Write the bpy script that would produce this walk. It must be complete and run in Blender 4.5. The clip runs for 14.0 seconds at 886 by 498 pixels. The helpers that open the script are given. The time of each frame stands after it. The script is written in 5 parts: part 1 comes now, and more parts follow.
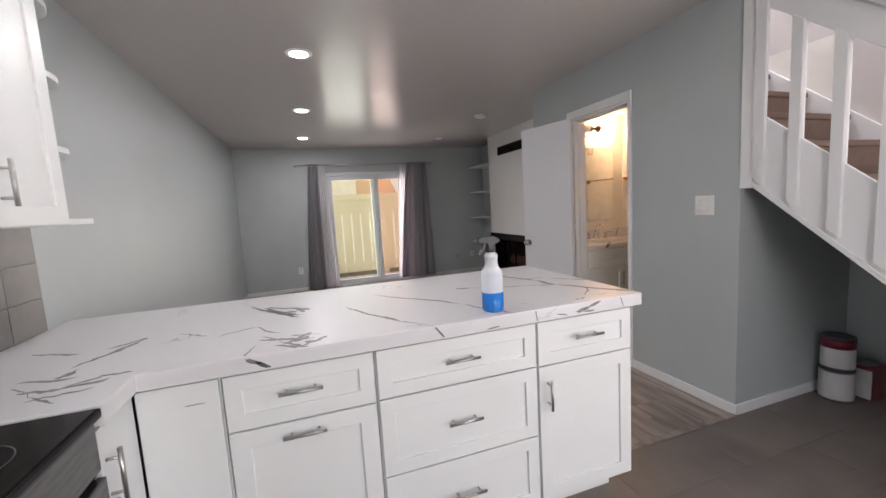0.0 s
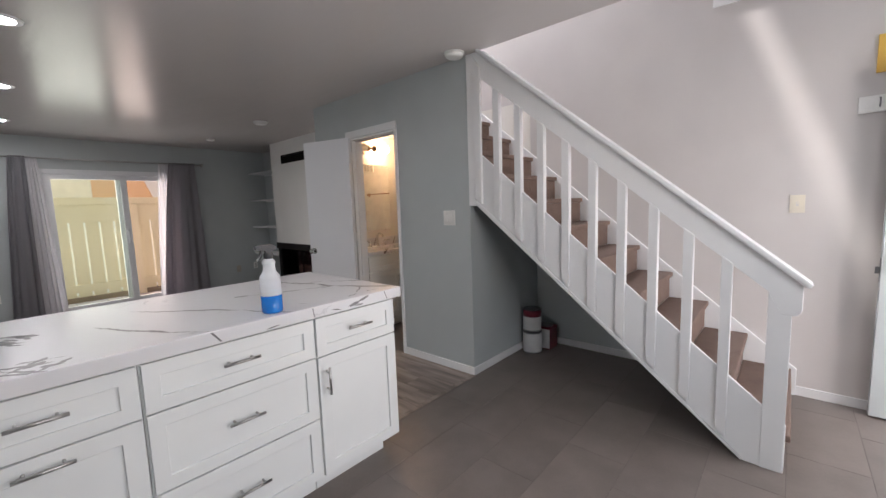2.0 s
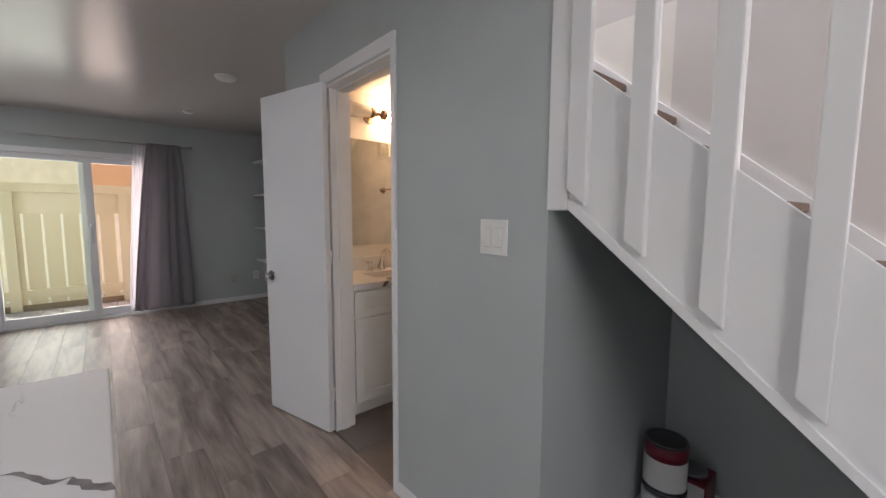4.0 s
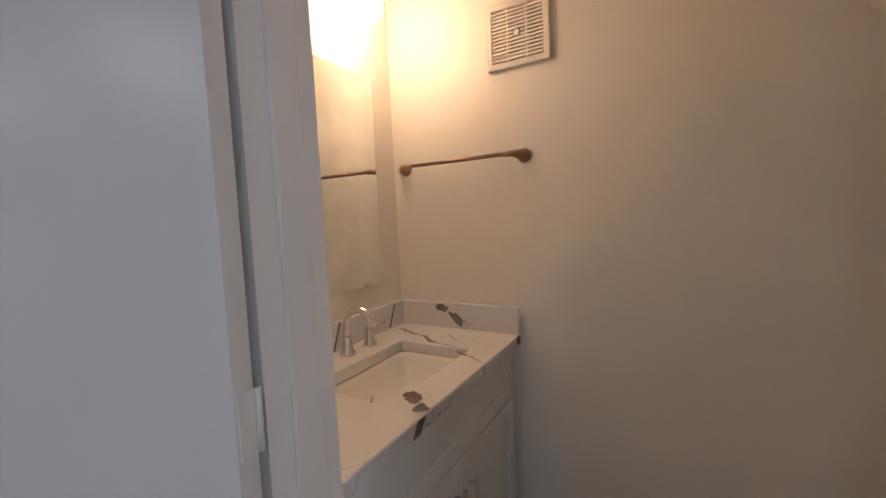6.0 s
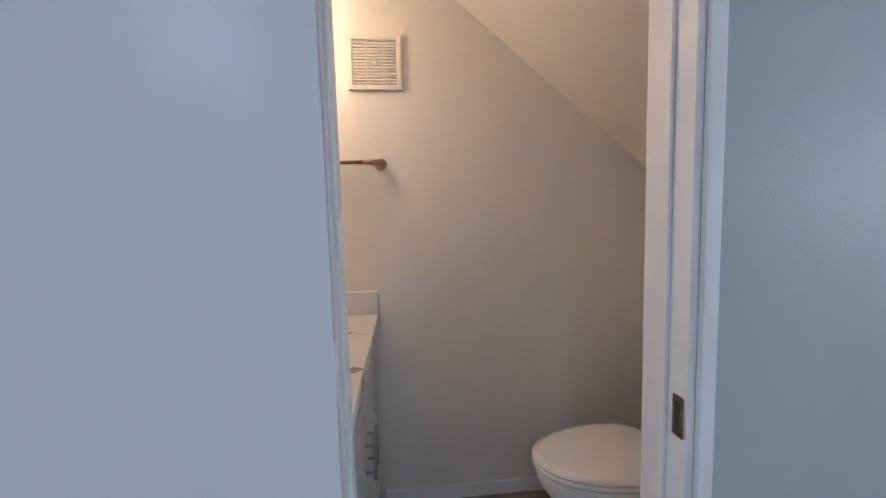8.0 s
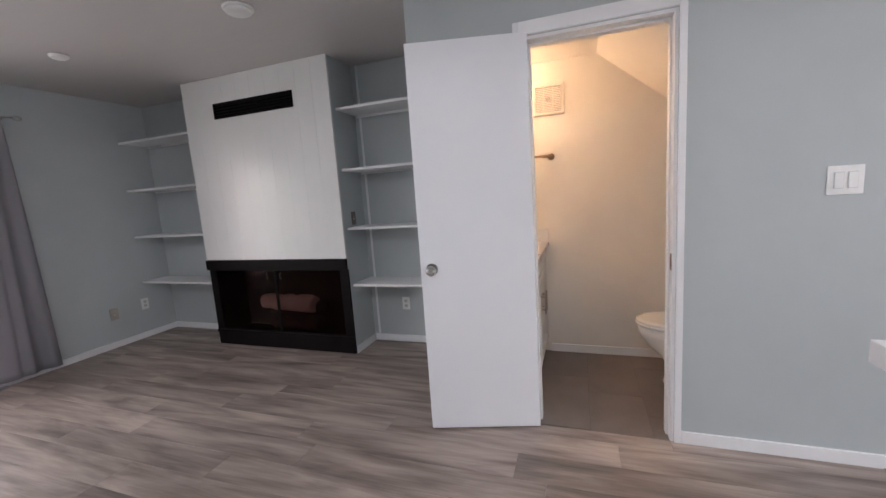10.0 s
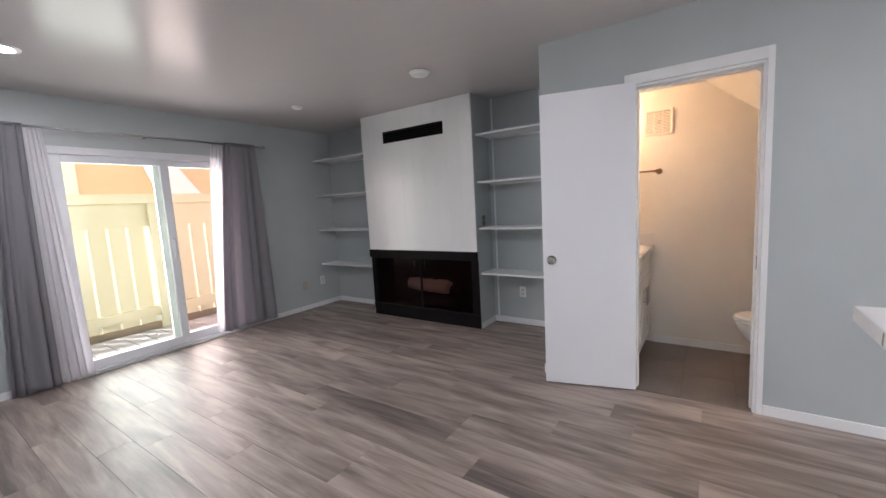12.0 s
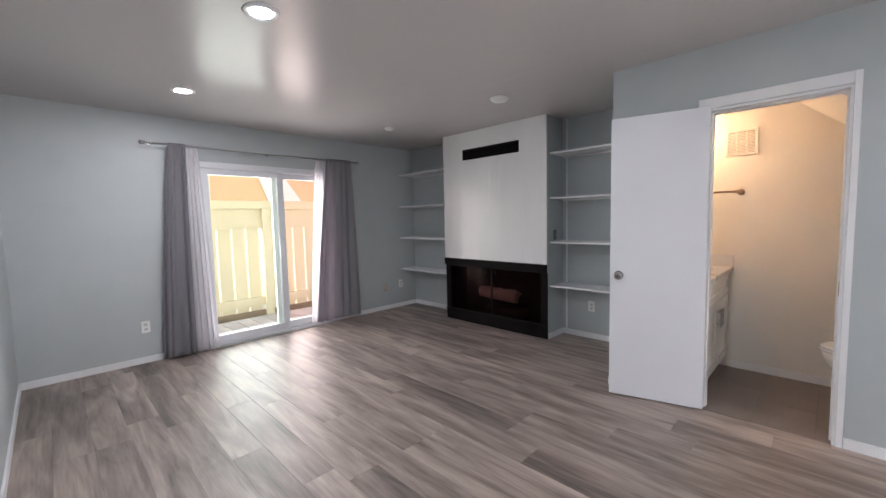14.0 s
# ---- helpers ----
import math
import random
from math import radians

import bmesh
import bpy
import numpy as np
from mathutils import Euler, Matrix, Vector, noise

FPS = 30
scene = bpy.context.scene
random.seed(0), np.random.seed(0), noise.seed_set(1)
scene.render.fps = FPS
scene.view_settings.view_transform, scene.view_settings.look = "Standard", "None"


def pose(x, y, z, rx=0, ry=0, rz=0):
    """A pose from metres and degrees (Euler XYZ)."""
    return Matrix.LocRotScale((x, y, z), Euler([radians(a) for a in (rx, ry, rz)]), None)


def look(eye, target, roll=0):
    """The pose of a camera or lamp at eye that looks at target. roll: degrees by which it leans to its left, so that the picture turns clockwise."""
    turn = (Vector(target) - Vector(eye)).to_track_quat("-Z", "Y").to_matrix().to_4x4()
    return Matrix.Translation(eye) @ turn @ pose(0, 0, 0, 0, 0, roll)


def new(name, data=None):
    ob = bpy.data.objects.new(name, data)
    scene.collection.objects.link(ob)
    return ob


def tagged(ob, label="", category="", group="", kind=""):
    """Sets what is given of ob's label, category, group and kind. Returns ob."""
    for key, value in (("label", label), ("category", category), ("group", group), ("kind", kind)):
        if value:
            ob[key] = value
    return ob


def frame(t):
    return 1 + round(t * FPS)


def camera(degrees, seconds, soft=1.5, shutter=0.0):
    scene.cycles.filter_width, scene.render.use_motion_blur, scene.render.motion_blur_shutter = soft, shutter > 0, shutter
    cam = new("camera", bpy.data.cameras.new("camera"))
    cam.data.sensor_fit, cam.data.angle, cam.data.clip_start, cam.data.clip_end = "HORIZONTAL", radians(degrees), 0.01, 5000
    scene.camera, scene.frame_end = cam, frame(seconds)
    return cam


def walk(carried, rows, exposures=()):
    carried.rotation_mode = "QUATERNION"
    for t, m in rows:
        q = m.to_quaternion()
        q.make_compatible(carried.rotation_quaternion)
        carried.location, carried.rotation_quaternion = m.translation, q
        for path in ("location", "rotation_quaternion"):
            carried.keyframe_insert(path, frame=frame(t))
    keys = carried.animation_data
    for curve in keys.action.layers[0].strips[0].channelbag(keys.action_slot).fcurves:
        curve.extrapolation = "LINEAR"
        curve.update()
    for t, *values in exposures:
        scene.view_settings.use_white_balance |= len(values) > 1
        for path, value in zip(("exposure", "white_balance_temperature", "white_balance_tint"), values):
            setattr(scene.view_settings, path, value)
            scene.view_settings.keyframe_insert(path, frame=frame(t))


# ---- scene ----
cam = camera(96.8, 14.0)
PATH = [
    (0, (-2.309, -1.559, 1.344), (-1.67, 0.323, 1.123), -3.4),
    (0.5, (-2.349, -1.695, 1.361), (-1.199, -0.077, 1.123), -2.2),
    (1, (-2.411, -1.776, 1.358), (-1.042, -0.335, 1.133), -1.8),
    (1.5, (-2.441, -1.85, 1.36), (-0.985, -0.497, 1.142), -1.9),
    (2, (-2.393, -1.83, 1.352), (-0.905, -0.512, 1.13), -2.0),
    (2.5, (-2.155, -1.658, 1.329), (-0.665, -0.342, 1.108), -2.0),
    (3, (-1.757, -1.344, 1.338), (-0.294, 0.004, 1.139), -1.2),
    (3.3, (-1.489, -1.156, 1.317), (-0.076, 0.246, 1.124), -0.6),
    (3.5, (-1.32, -1.035, 1.33), (0.026, 0.433, 1.143), 0.1),
    (3.6, (-1.244, -0.971, 1.336), (0.061, 0.532, 1.143), 0.3),
    (5.8, (-0.375, 0.87, 1.313), (1.146, 2.16, 1.158), -2.9),
    (6, (-0.305, 0.993, 1.308), (1.426, 1.984, 1.166), -2.7),
    (6.5, (-0.196, 1.223, 1.291), (1.795, 1.301, 1.11), -4.1),
    (6.8, (-0.188, 1.305, 1.307), (1.77, 0.973, 1.073), -4.0),
    (7, (-0.21, 1.326, 1.315), (1.722, 0.873, 1.069), -3.2),
    (7.5, (-0.343, 1.352, 1.294), (1.595, 0.89, 1.121), -2.4),
    (8, (-0.657, 1.333, 1.309), (1.326, 1.145, 1.13), -1.6),
    (8.5, (-1.012, 1.409, 1.291), (0.977, 1.508, 1.102), -1.8),
    (9, (-1.381, 1.452, 1.308), (0.568, 1.846, 1.091), -2.6),
    (9.2, (-1.538, 1.423, 1.3), (0.385, 1.919, 1.065), -2.9),
    (11.3, (-2.711, 1.034, 1.316), (-0.902, 1.835, 1.025), -4.7),
    (11.5, (-2.795, 1.055, 1.327), (-1.025, 1.944, 1.047), -4.6),
    (12, (-2.858, 1.046, 1.35), (-1.22, 2.171, 1.121), -3.2),
    (12.5, (-2.924, 1.007, 1.348), (-1.384, 2.269, 1.154), -1.6),
    (13, (-3.015, 0.932, 1.356), (-1.529, 2.259, 1.177), -1.3),
    (13.5, (-3.082, 0.869, 1.337), (-1.638, 2.244, 1.18), -1.3),
    (14, (-3.112, 0.862, 1.357), (-1.697, 2.267, 1.202), -1.3),
]
walk(cam, [(t, look(eye, target, roll)) for t, eye, target, roll in PATH],
     [(0.0, 1.78, 6350, 14), (1.5, 1.56, 6250, 12), (3.0, 1.53, 6250, 12), (3.7, 1.62, 6250, 12), (5.8, 1.38, 6050, 12), (6.5, 1.58, 5050, 9), (7.0, 1.74, 4750, 7), (7.5, 1.74, 4600, 6), (8.2, 1.93, 5350, 9), (9.0, 2.44, 6050, 15), (11.3, 2.42, 6050, 14), (14.0, 2.4, 6000, 13)])

# ---- world, sun, large lights ----
XW, XE, YN, YS, ZC = -3.36, 1.05, 5.64, -3.08, 2.43
world = bpy.data.worlds.new("sky_world")
scene.world = world
world.use_nodes = True
wn = world.node_tree.nodes
sky = wn.new("ShaderNodeTexSky")
sky.sky_type, sky.sun_disc = "NISHITA", False
SUN_WAY = Vector((0.20, -0.326, -0.87)).normalized()
sky.sun_elevation, sky.sun_rotation = math.asin(-SUN_WAY.z), math.atan2(-SUN_WAY.x, -SUN_WAY.y)
wn["Background"].inputs[1].default_value = 0.088
world.node_tree.links.new(sky.outputs[0], wn["Background"].inputs[0])


def lamp(name, kind, m, watts, colour=(1, 1, 1), **more):
    data = bpy.data.lights.new(name, kind)
    data.energy, data.color = watts, colour
    ob = new(name, data)
    ob.matrix_world = m
    return ob, data


sun, sun_data = lamp("sun", "SUN", look((0, 0, 20), Vector((0, 0, 20)) + SUN_WAY), 4.5, (1, 0.95, 0.88))
sun_data.angle = radians(2.4)


def window_light(name, m, w, h, watts, colour):
    ob, data = lamp(name, "AREA", m, watts, colour)
    data.shape, data.size, data.size_y = "RECTANGLE", w, h
    return ob


# daylight in the glass door and the front doorway; added fills for kitchen and stairwell
window_light("slider_daylight", look((-1.2, 6.45, 1.15), (-1.2, 0, 0.75)), 2.3, 2.1, 20, (1, 0.965, 0.94))
window_light("doorway_daylight", look((0.47, -3.16, 1.05), (0.47, 0, 0.9)), 0.85, 1.95, 13, (1, 0.96, 0.94))
# fill from an added, unseen window; brightens kitchen and under-stairs walls
window_light("kitchen_fill", look((-1.85, -3.06, 1.5), (-1.6, 0, 0.8)), 1.3, 0.95, 8.5, (1, 0.975, 0.97))
# added lamp under the closed stairwell ceiling, clear of the skylight slot
window_light("stairwell_fill", look((0.52, 0.9, 4.9), (0.52, 0.4, 0)), 0.8, 1.2, 26, (0.97, 0.97, 1))

# ---- materials ----


def nodes_of(name):
    m = bpy.data.materials.new(name)
    m.use_nodes = True
    t = m.node_tree
    return m, t, t.nodes["Principled BSDF"], t.links.new


def surface(name, low, high, scale=6.0, rough=0.5, metal=0.0, bump=0.0, fine=160.0, spread=0.08, stretch=(1, 1, 1), random_tone=0.0, rough_spread=0.08, coat=0.0, gloss=0.5):
    """Two scales of variation on real-size coordinates, with a fine relief."""
    m, t, b, link = nodes_of(name)
    co = t.nodes.new("ShaderNodeTexCoord")
    mp = t.nodes.new("ShaderNodeMapping")
    mp.inputs["Scale"].default_value = stretch
    link(co.outputs["Object"], mp.inputs["Vector"])
    vec = mp.outputs["Vector"]
    info = t.nodes.new("ShaderNodeObjectInfo")
    if random_tone:
        mul = t.nodes.new("ShaderNodeVectorMath")
        mul.operation = "SCALE"
        mul.inputs[0].default_value = (13.7, 31.3, 7.9)
        link(info.outputs["Random"], mul.inputs["Scale"])
        add = t.nodes.new("ShaderNodeVectorMath")
        link(vec, add.inputs[0])
        link(mul.outputs[0], add.inputs[1])
        vec = add.outputs[0]
    n1 = t.nodes.new("ShaderNodeTexNoise")
    n1.inputs["Scale"].default_value, n1.inputs["Detail"].default_value = scale, 5
    link(vec, n1.inputs["Vector"])
    n2 = t.nodes.new("ShaderNodeTexNoise")
    n2.inputs["Scale"].default_value, n2.inputs["Detail"].default_value = fine, 3
    link(vec, n2.inputs["Vector"])
    mixf = t.nodes.new("ShaderNodeMath")
    mixf.operation = "MULTIPLY_ADD"
    link(n2.outputs["Fac"], mixf.inputs[0])
    mixf.inputs[1].default_value = spread
    link(n1.outputs["Fac"], mixf.inputs[2])
    ramp = t.nodes.new("ShaderNodeValToRGB")
    ramp.color_ramp.elements[0].position, ramp.color_ramp.elements[1].position = 0.3, 0.75
    ramp.color_ramp.elements[0].color, ramp.color_ramp.elements[1].color = (*low, 1), (*high, 1)
    link(mixf.outputs[0], ramp.inputs["Fac"])
    colour = ramp.outputs["Color"]
    if random_tone:
        hsv = t.nodes.new("ShaderNodeHueSaturation")
        rr = t.nodes.new("ShaderNodeMapRange")
        rr.inputs["To Min"].default_value, rr.inputs["To Max"].default_value = 1 - random_tone, 1 + random_tone
        link(info.outputs["Random"], rr.inputs["Value"])
        link(rr.outputs[0], hsv.inputs["Value"])
        link(colour, hsv.inputs["Color"])
        colour = hsv.outputs["Color"]
    link(colour, b.inputs["Base Color"])
    rg = t.nodes.new("ShaderNodeMapRange")
    rg.inputs["To Min"].default_value, rg.inputs["To Max"].default_value = max(0.03, rough - rough_spread), min(1, rough + rough_spread)
    link(n1.outputs["Fac"], rg.inputs["Value"])
    link(rg.outputs[0], b.inputs["Roughness"])
    b.inputs["Metallic"].default_value = metal
    b.inputs["Coat Weight"].default_value = coat
    b.inputs["Specular IOR Level"].default_value = gloss
    if bump:
        bp = t.nodes.new("ShaderNodeBump")
        bp.inputs["Strength"].default_value, bp.inputs["Distance"].default_value = bump, 0.004
        link(n2.outputs["Fac"], bp.inputs["Height"])
        link(bp.outputs[0], b.inputs["Normal"])
    return m


def glass_material(name, tint=(1, 1, 1), ior=1.45):
    """Thin pane: mostly clear, with a gloss that grows at grazing angles."""
    m, t, b, link = nodes_of(name)
    t.nodes.remove(b)
    clear, gloss, mix, fr = (t.nodes.new(k) for k in ("ShaderNodeBsdfTransparent", "ShaderNodeBsdfGlossy", "ShaderNodeMixShader", "ShaderNodeFresnel"))
    clear.inputs["Color"].default_value = (*tint, 1)
    gloss.inputs["Roughness"].default_value = 0.02
    fr.inputs["IOR"].default_value = ior
    link(fr.outputs[0], mix.inputs["Fac"])
    link(clear.outputs[0], mix.inputs[1])
    link(gloss.outputs[0], mix.inputs[2])
    link(mix.outputs[0], t.nodes["Material Output"].inputs["Surface"])
    return m


def glow(name, colour, strength):
    m, t, b, link = nodes_of(name)
    b.inputs["Base Color"].default_value = (0.9, 0.9, 0.88, 1)
    b.inputs["Emission Color"].default_value = (*colour, 1)
    b.inputs["Emission Strength"].default_value = strength
    return m


def cloth(name, colour, through_colour, share, fine=220.0, clear=0.0):
    m, t, b, link = nodes_of(name)
    b.inputs["Base Color"].default_value = (*colour, 1)
    b.inputs["Roughness"].default_value = 0.9
    co, wv = t.nodes.new("ShaderNodeTexCoord"), t.nodes.new("ShaderNodeTexNoise")
    wv.inputs["Scale"].default_value = fine
    link(co.outputs["Object"], wv.inputs["Vector"])
    bp = t.nodes.new("ShaderNodeBump")
    bp.inputs["Strength"].default_value, bp.inputs["Distance"].default_value = 0.3, 0.002
    link(wv.outputs["Fac"], bp.inputs["Height"])
    link(bp.outputs[0], b.inputs["Normal"])
    tr, mix = t.nodes.new("ShaderNodeBsdfTranslucent"), t.nodes.new("ShaderNodeMixShader")
    tr.inputs["Color"].default_value = (*through_colour, 1)
    mix.inputs["Fac"].default_value = share
    link(b.outputs[0], mix.inputs[1])
    link(tr.outputs[0], mix.inputs[2])
    out = mix
    if clear:
        cl, mix2 = t.nodes.new("ShaderNodeBsdfTransparent"), t.nodes.new("ShaderNodeMixShader")
        mix2.inputs["Fac"].default_value = clear
        link(mix.outputs[0], mix2.inputs[1])
        link(cl.outputs[0], mix2.inputs[2])
        out = mix2
    link(out.outputs[0], t.nodes["Material Output"].inputs["Surface"])
    return m


def plain(name, colour, rough=0.5, metal=0.0):
    return surface(name, [c * 0.9 for c in colour], [min(1, c * 1.08) for c in colour], 9, rough, metal, 0, 90, 0.1, rough_spread=0.02)


def quartz(name):
    """White engineered stone with faint clouding and thin broken grey veins."""
    m, t, b, link = nodes_of(name)
    co = t.nodes.new("ShaderNodeTexCoord")
    n1, n2 = t.nodes.new("ShaderNodeTexNoise"), t.nodes.new("ShaderNodeTexNoise")
    n1.inputs["Scale"].default_value, n1.inputs["Detail"].default_value, n1.inputs["Distortion"].default_value = 2.3, 6, 0.7
    n2.inputs["Scale"].default_value, n2.inputs["Detail"].default_value = 3.1, 4
    link(co.outputs["Object"], n1.inputs["Vector"])
    link(co.outputs["Object"], n2.inputs["Vector"])
    dist = t.nodes.new("ShaderNodeMath")
    dist.operation = "SUBTRACT"
    link(n1.outputs["Fac"], dist.inputs[0])
    dist.inputs[1].default_value = 0.5
    ab = t.nodes.new("ShaderNodeMath")
    ab.operation = "ABSOLUTE"
    link(dist.outputs[0], ab.inputs[0])
    line = t.nodes.new("ShaderNodeMapRange")
    line.inputs["From Min"].default_value, line.inputs["From Max"].default_value = 0.0, 0.006
    line.inputs["To Min"].default_value, line.inputs["To Max"].default_value = 1, 0
    link(ab.outputs[0], line.inputs["Value"])
    gate = t.nodes.new("ShaderNodeMapRange")
    gate.inputs["From Min"].default_value, gate.inputs["From Max"].default_value = 0.56, 0.66
    link(n2.outputs["Fac"], gate.inputs["Value"])
    both = t.nodes.new("ShaderNodeMath")
    both.operation = "MULTIPLY"
    link(line.outputs[0], both.inputs[0])
    link(gate.outputs[0], both.inputs[1])
    ramp = t.nodes.new("ShaderNodeValToRGB")
    ramp.color_ramp.elements[0].color, ramp.color_ramp.elements[1].color = (0.69, 0.69, 0.705, 1), (0.40, 0.40, 0.43, 1)
    link(both.outputs[0], ramp.inputs["Fac"])
    link(ramp.outputs["Color"], b.inputs["Base Color"])
    b.inputs["Roughness"].default_value = 0.29
    b.inputs["Specular IOR Level"].default_value = 0.33
    return m


def laminate(name):
    """Grey-brown wood print with long streaks and knots, each board from its own place of the grain."""
    m, t, b, link = nodes_of(name)
    co, info = t.nodes.new("ShaderNodeTexCoord"), t.nodes.new("ShaderNodeObjectInfo")
    mul = t.nodes.new("ShaderNodeVectorMath")
    mul.operation = "SCALE"
    mul.inputs[0].default_value = (17.0, 41.0, 5.0)
    link(info.outputs["Random"], mul.inputs["Scale"])
    add = t.nodes.new("ShaderNodeVectorMath")
    link(co.outputs["Object"], add.inputs[0])
    link(mul.outputs[0], add.inputs[1])

    def grain(sx, sy, scale, detail, twist):
        mp, n = t.nodes.new("ShaderNodeMapping"), t.nodes.new("ShaderNodeTexNoise")
        mp.inputs["Scale"].default_value = (sx, sy, 1)
        link(add.outputs[0], mp.inputs["Vector"])
        link(mp.outputs[0], n.inputs["Vector"])
        n.inputs["Scale"].default_value, n.inputs["Detail"].default_value, n.inputs["Distortion"].default_value = scale, detail, twist
        return n.outputs["Fac"]

    broad, fine, knots = grain(3.0, 0.42, 2.6, 5, 0.9), grain(22, 0.9, 4.0, 6, 0.4), grain(7.0, 0.8, 2.2, 4, 1.3)
    mixf = t.nodes.new("ShaderNodeMath")
    mixf.operation = "MULTIPLY_ADD"
    link(fine, mixf.inputs[0])
    mixf.inputs[1].default_value = 0.24
    link(broad, mixf.inputs[2])
    blend = t.nodes.new("ShaderNodeMath")
    blend.operation = "MULTIPLY_ADD"
    link(knots, blend.inputs[0])
    blend.inputs[1].default_value = 0.34
    link(mixf.outputs[0], blend.inputs[2])
    ramp = t.nodes.new("ShaderNodeValToRGB")
    r = ramp.color_ramp
    r.elements[0].position, r.elements[0].color = 0.56, (0.095, 0.074, 0.064, 1)
    r.elements[1].position, r.elements[1].color = 1.0, (0.42, 0.345, 0.303, 1)
    e = r.elements.new(0.78)
    e.color = (0.245, 0.197, 0.171, 1)
    link(blend.outputs[0], ramp.inputs["Fac"])
    hsv, rr = t.nodes.new("ShaderNodeHueSaturation"), t.nodes.new("ShaderNodeMapRange")
    rr.inputs["To Min"].default_value, rr.inputs["To Max"].default_value = 0.88, 1.13
    link(info.outputs["Random"], rr.inputs["Value"])
    link(rr.outputs[0], hsv.inputs["Value"])
    link(ramp.outputs["Color"], hsv.inputs["Color"])
    link(hsv.outputs["Color"], b.inputs["Base Color"])
    rg = t.nodes.new("ShaderNodeMapRange")
    rg.inputs["To Min"].default_value, rg.inputs["To Max"].default_value = 0.38, 0.5
    b.inputs["Specular IOR Level"].default_value = 0.8
    link(fine, rg.inputs["Value"])
    link(rg.outputs[0], b.inputs["Roughness"])
    bp = t.nodes.new("ShaderNodeBump")
    bp.inputs["Strength"].default_value, bp.inputs["Distance"].default_value = 0.12, 0.002
    link(fine, bp.inputs["Height"])
    link(bp.outputs[0], b.inputs["Normal"])
    return m


def ceiling_paint(name):
    """Semi-gloss paint on slightly wavy plaster."""
    m, t, b, link = nodes_of(name)
    co, n, n2 = t.nodes.new("ShaderNodeTexCoord"), t.nodes.new("ShaderNodeTexNoise"), t.nodes.new("ShaderNodeTexNoise")
    mp = t.nodes.new("ShaderNodeMapping")
    mp.inputs["Scale"].default_value = (2.2, 0.6, 1)
    link(co.outputs["Object"], mp.inputs["Vector"])
    link(mp.outputs[0], n.inputs["Vector"])
    n.inputs["Scale"].default_value, n.inputs["Detail"].default_value = 3.0, 3
    link(co.outputs["Object"], n2.inputs["Vector"])
    n2.inputs["Scale"].default_value, n2.inputs["Detail"].default_value = 60, 4
    b.inputs["Base Color"].default_value = (0.56, 0.532, 0.52, 1)
    rg = t.nodes.new("ShaderNodeMapRange")
    rg.inputs["To Min"].default_value, rg.inputs["To Max"].default_value = 0.20, 0.27
    link(n.outputs["Fac"], rg.inputs["Value"])
    link(rg.outputs[0], b.inputs["Roughness"])
    b.inputs["Specular IOR Level"].default_value = 0.1
    mixh = t.nodes.new("ShaderNodeMath")
    mixh.operation = "MULTIPLY_ADD"
    link(n2.outputs["Fac"], mixh.inputs[0])
    mixh.inputs[1].default_value = 0.03
    link(n.outputs["Fac"], mixh.inputs[2])
    bp = t.nodes.new("ShaderNodeBump")
    bp.inputs["Strength"].default_value, bp.inputs["Distance"].default_value = 0.19, 0.02
    link(mixh.outputs[0], bp.inputs["Height"])
    link(bp.outputs[0], b.inputs["Normal"])
    return m


M_WALL = surface("grey_wall_paint", (0.437, 0.473, 0.48), (0.467, 0.503, 0.51), 3, 0.42, 0, 0.12, 190, 0.1)
M_STAIRWALL = surface("pale_wall_paint", (0.58, 0.55, 0.54), (0.62, 0.59, 0.575), 3, 0.5, 0, 0.12, 190, 0.1)
M_BATHWALL = surface("cream_wall_paint", (0.75, 0.725, 0.675), (0.79, 0.765, 0.715), 3, 0.42, 0, 0.14, 170, 0.1)
M_CEIL = ceiling_paint("glossy_ceiling_paint")
M_WHITE = surface("white_trim_paint", (0.77, 0.775, 0.785), (0.81, 0.81, 0.815), 5, 0.36, 0, 0.05, 120, 0.1, rough_spread=0.05)
M_PANEL = surface("white_board_paint", (0.77, 0.77, 0.76), (0.80, 0.80, 0.79), 5, 0.235, 0, 0.04, 110, 0.1, (1, 1, 0.3), rough_spread=0.02)
M_DOOR = surface("white_door_paint", (0.77, 0.785, 0.815), (0.79, 0.80, 0.83), 2.5, 0.3, 0, 0.05, 120, 0.08, rough_spread=0.02)
M_CAB = surface("white_cabinet_lacquer", (0.75, 0.77, 0.765), (0.79, 0.81, 0.805), 4, 0.34, 0, 0.02, 150, 0.06, rough_spread=0.04)
M_GAP = plain("dark_gap", (0.05, 0.05, 0.05), 0.8)
M_QUARTZ = quartz("white_quartz")
M_VEIN = surface("grey_vein", (0.05, 0.047, 0.05), (0.22, 0.21, 0.215), 30, 0.3, 0, 0, 200, 0.3, rough_spread=0.01)
M_BVEIN = surface("brown_vein", (0.055, 0.038, 0.03), (0.20, 0.16, 0.135), 30, 0.3, 0, 0, 200, 0.3, rough_spread=0.01)
M_STEEL = surface("brushed_steel", (0.43, 0.42, 0.41), (0.52, 0.51, 0.50), 12, 0.33, 1, 0.0, 300, 0.2, (1, 6, 6), rough_spread=0.04)
M_BRONZE = surface("satin_bronze", (0.28, 0.19, 0.13), (0.38, 0.27, 0.19), 20, 0.34, 1, 0.0, 300, 0.2, rough_spread=0.04)
M_CHROME = surface("chrome", (0.75, 0.74, 0.72), (0.82, 0.81, 0.8), 20, 0.1, 1, 0.0, 300, 0.1, rough_spread=0.03)
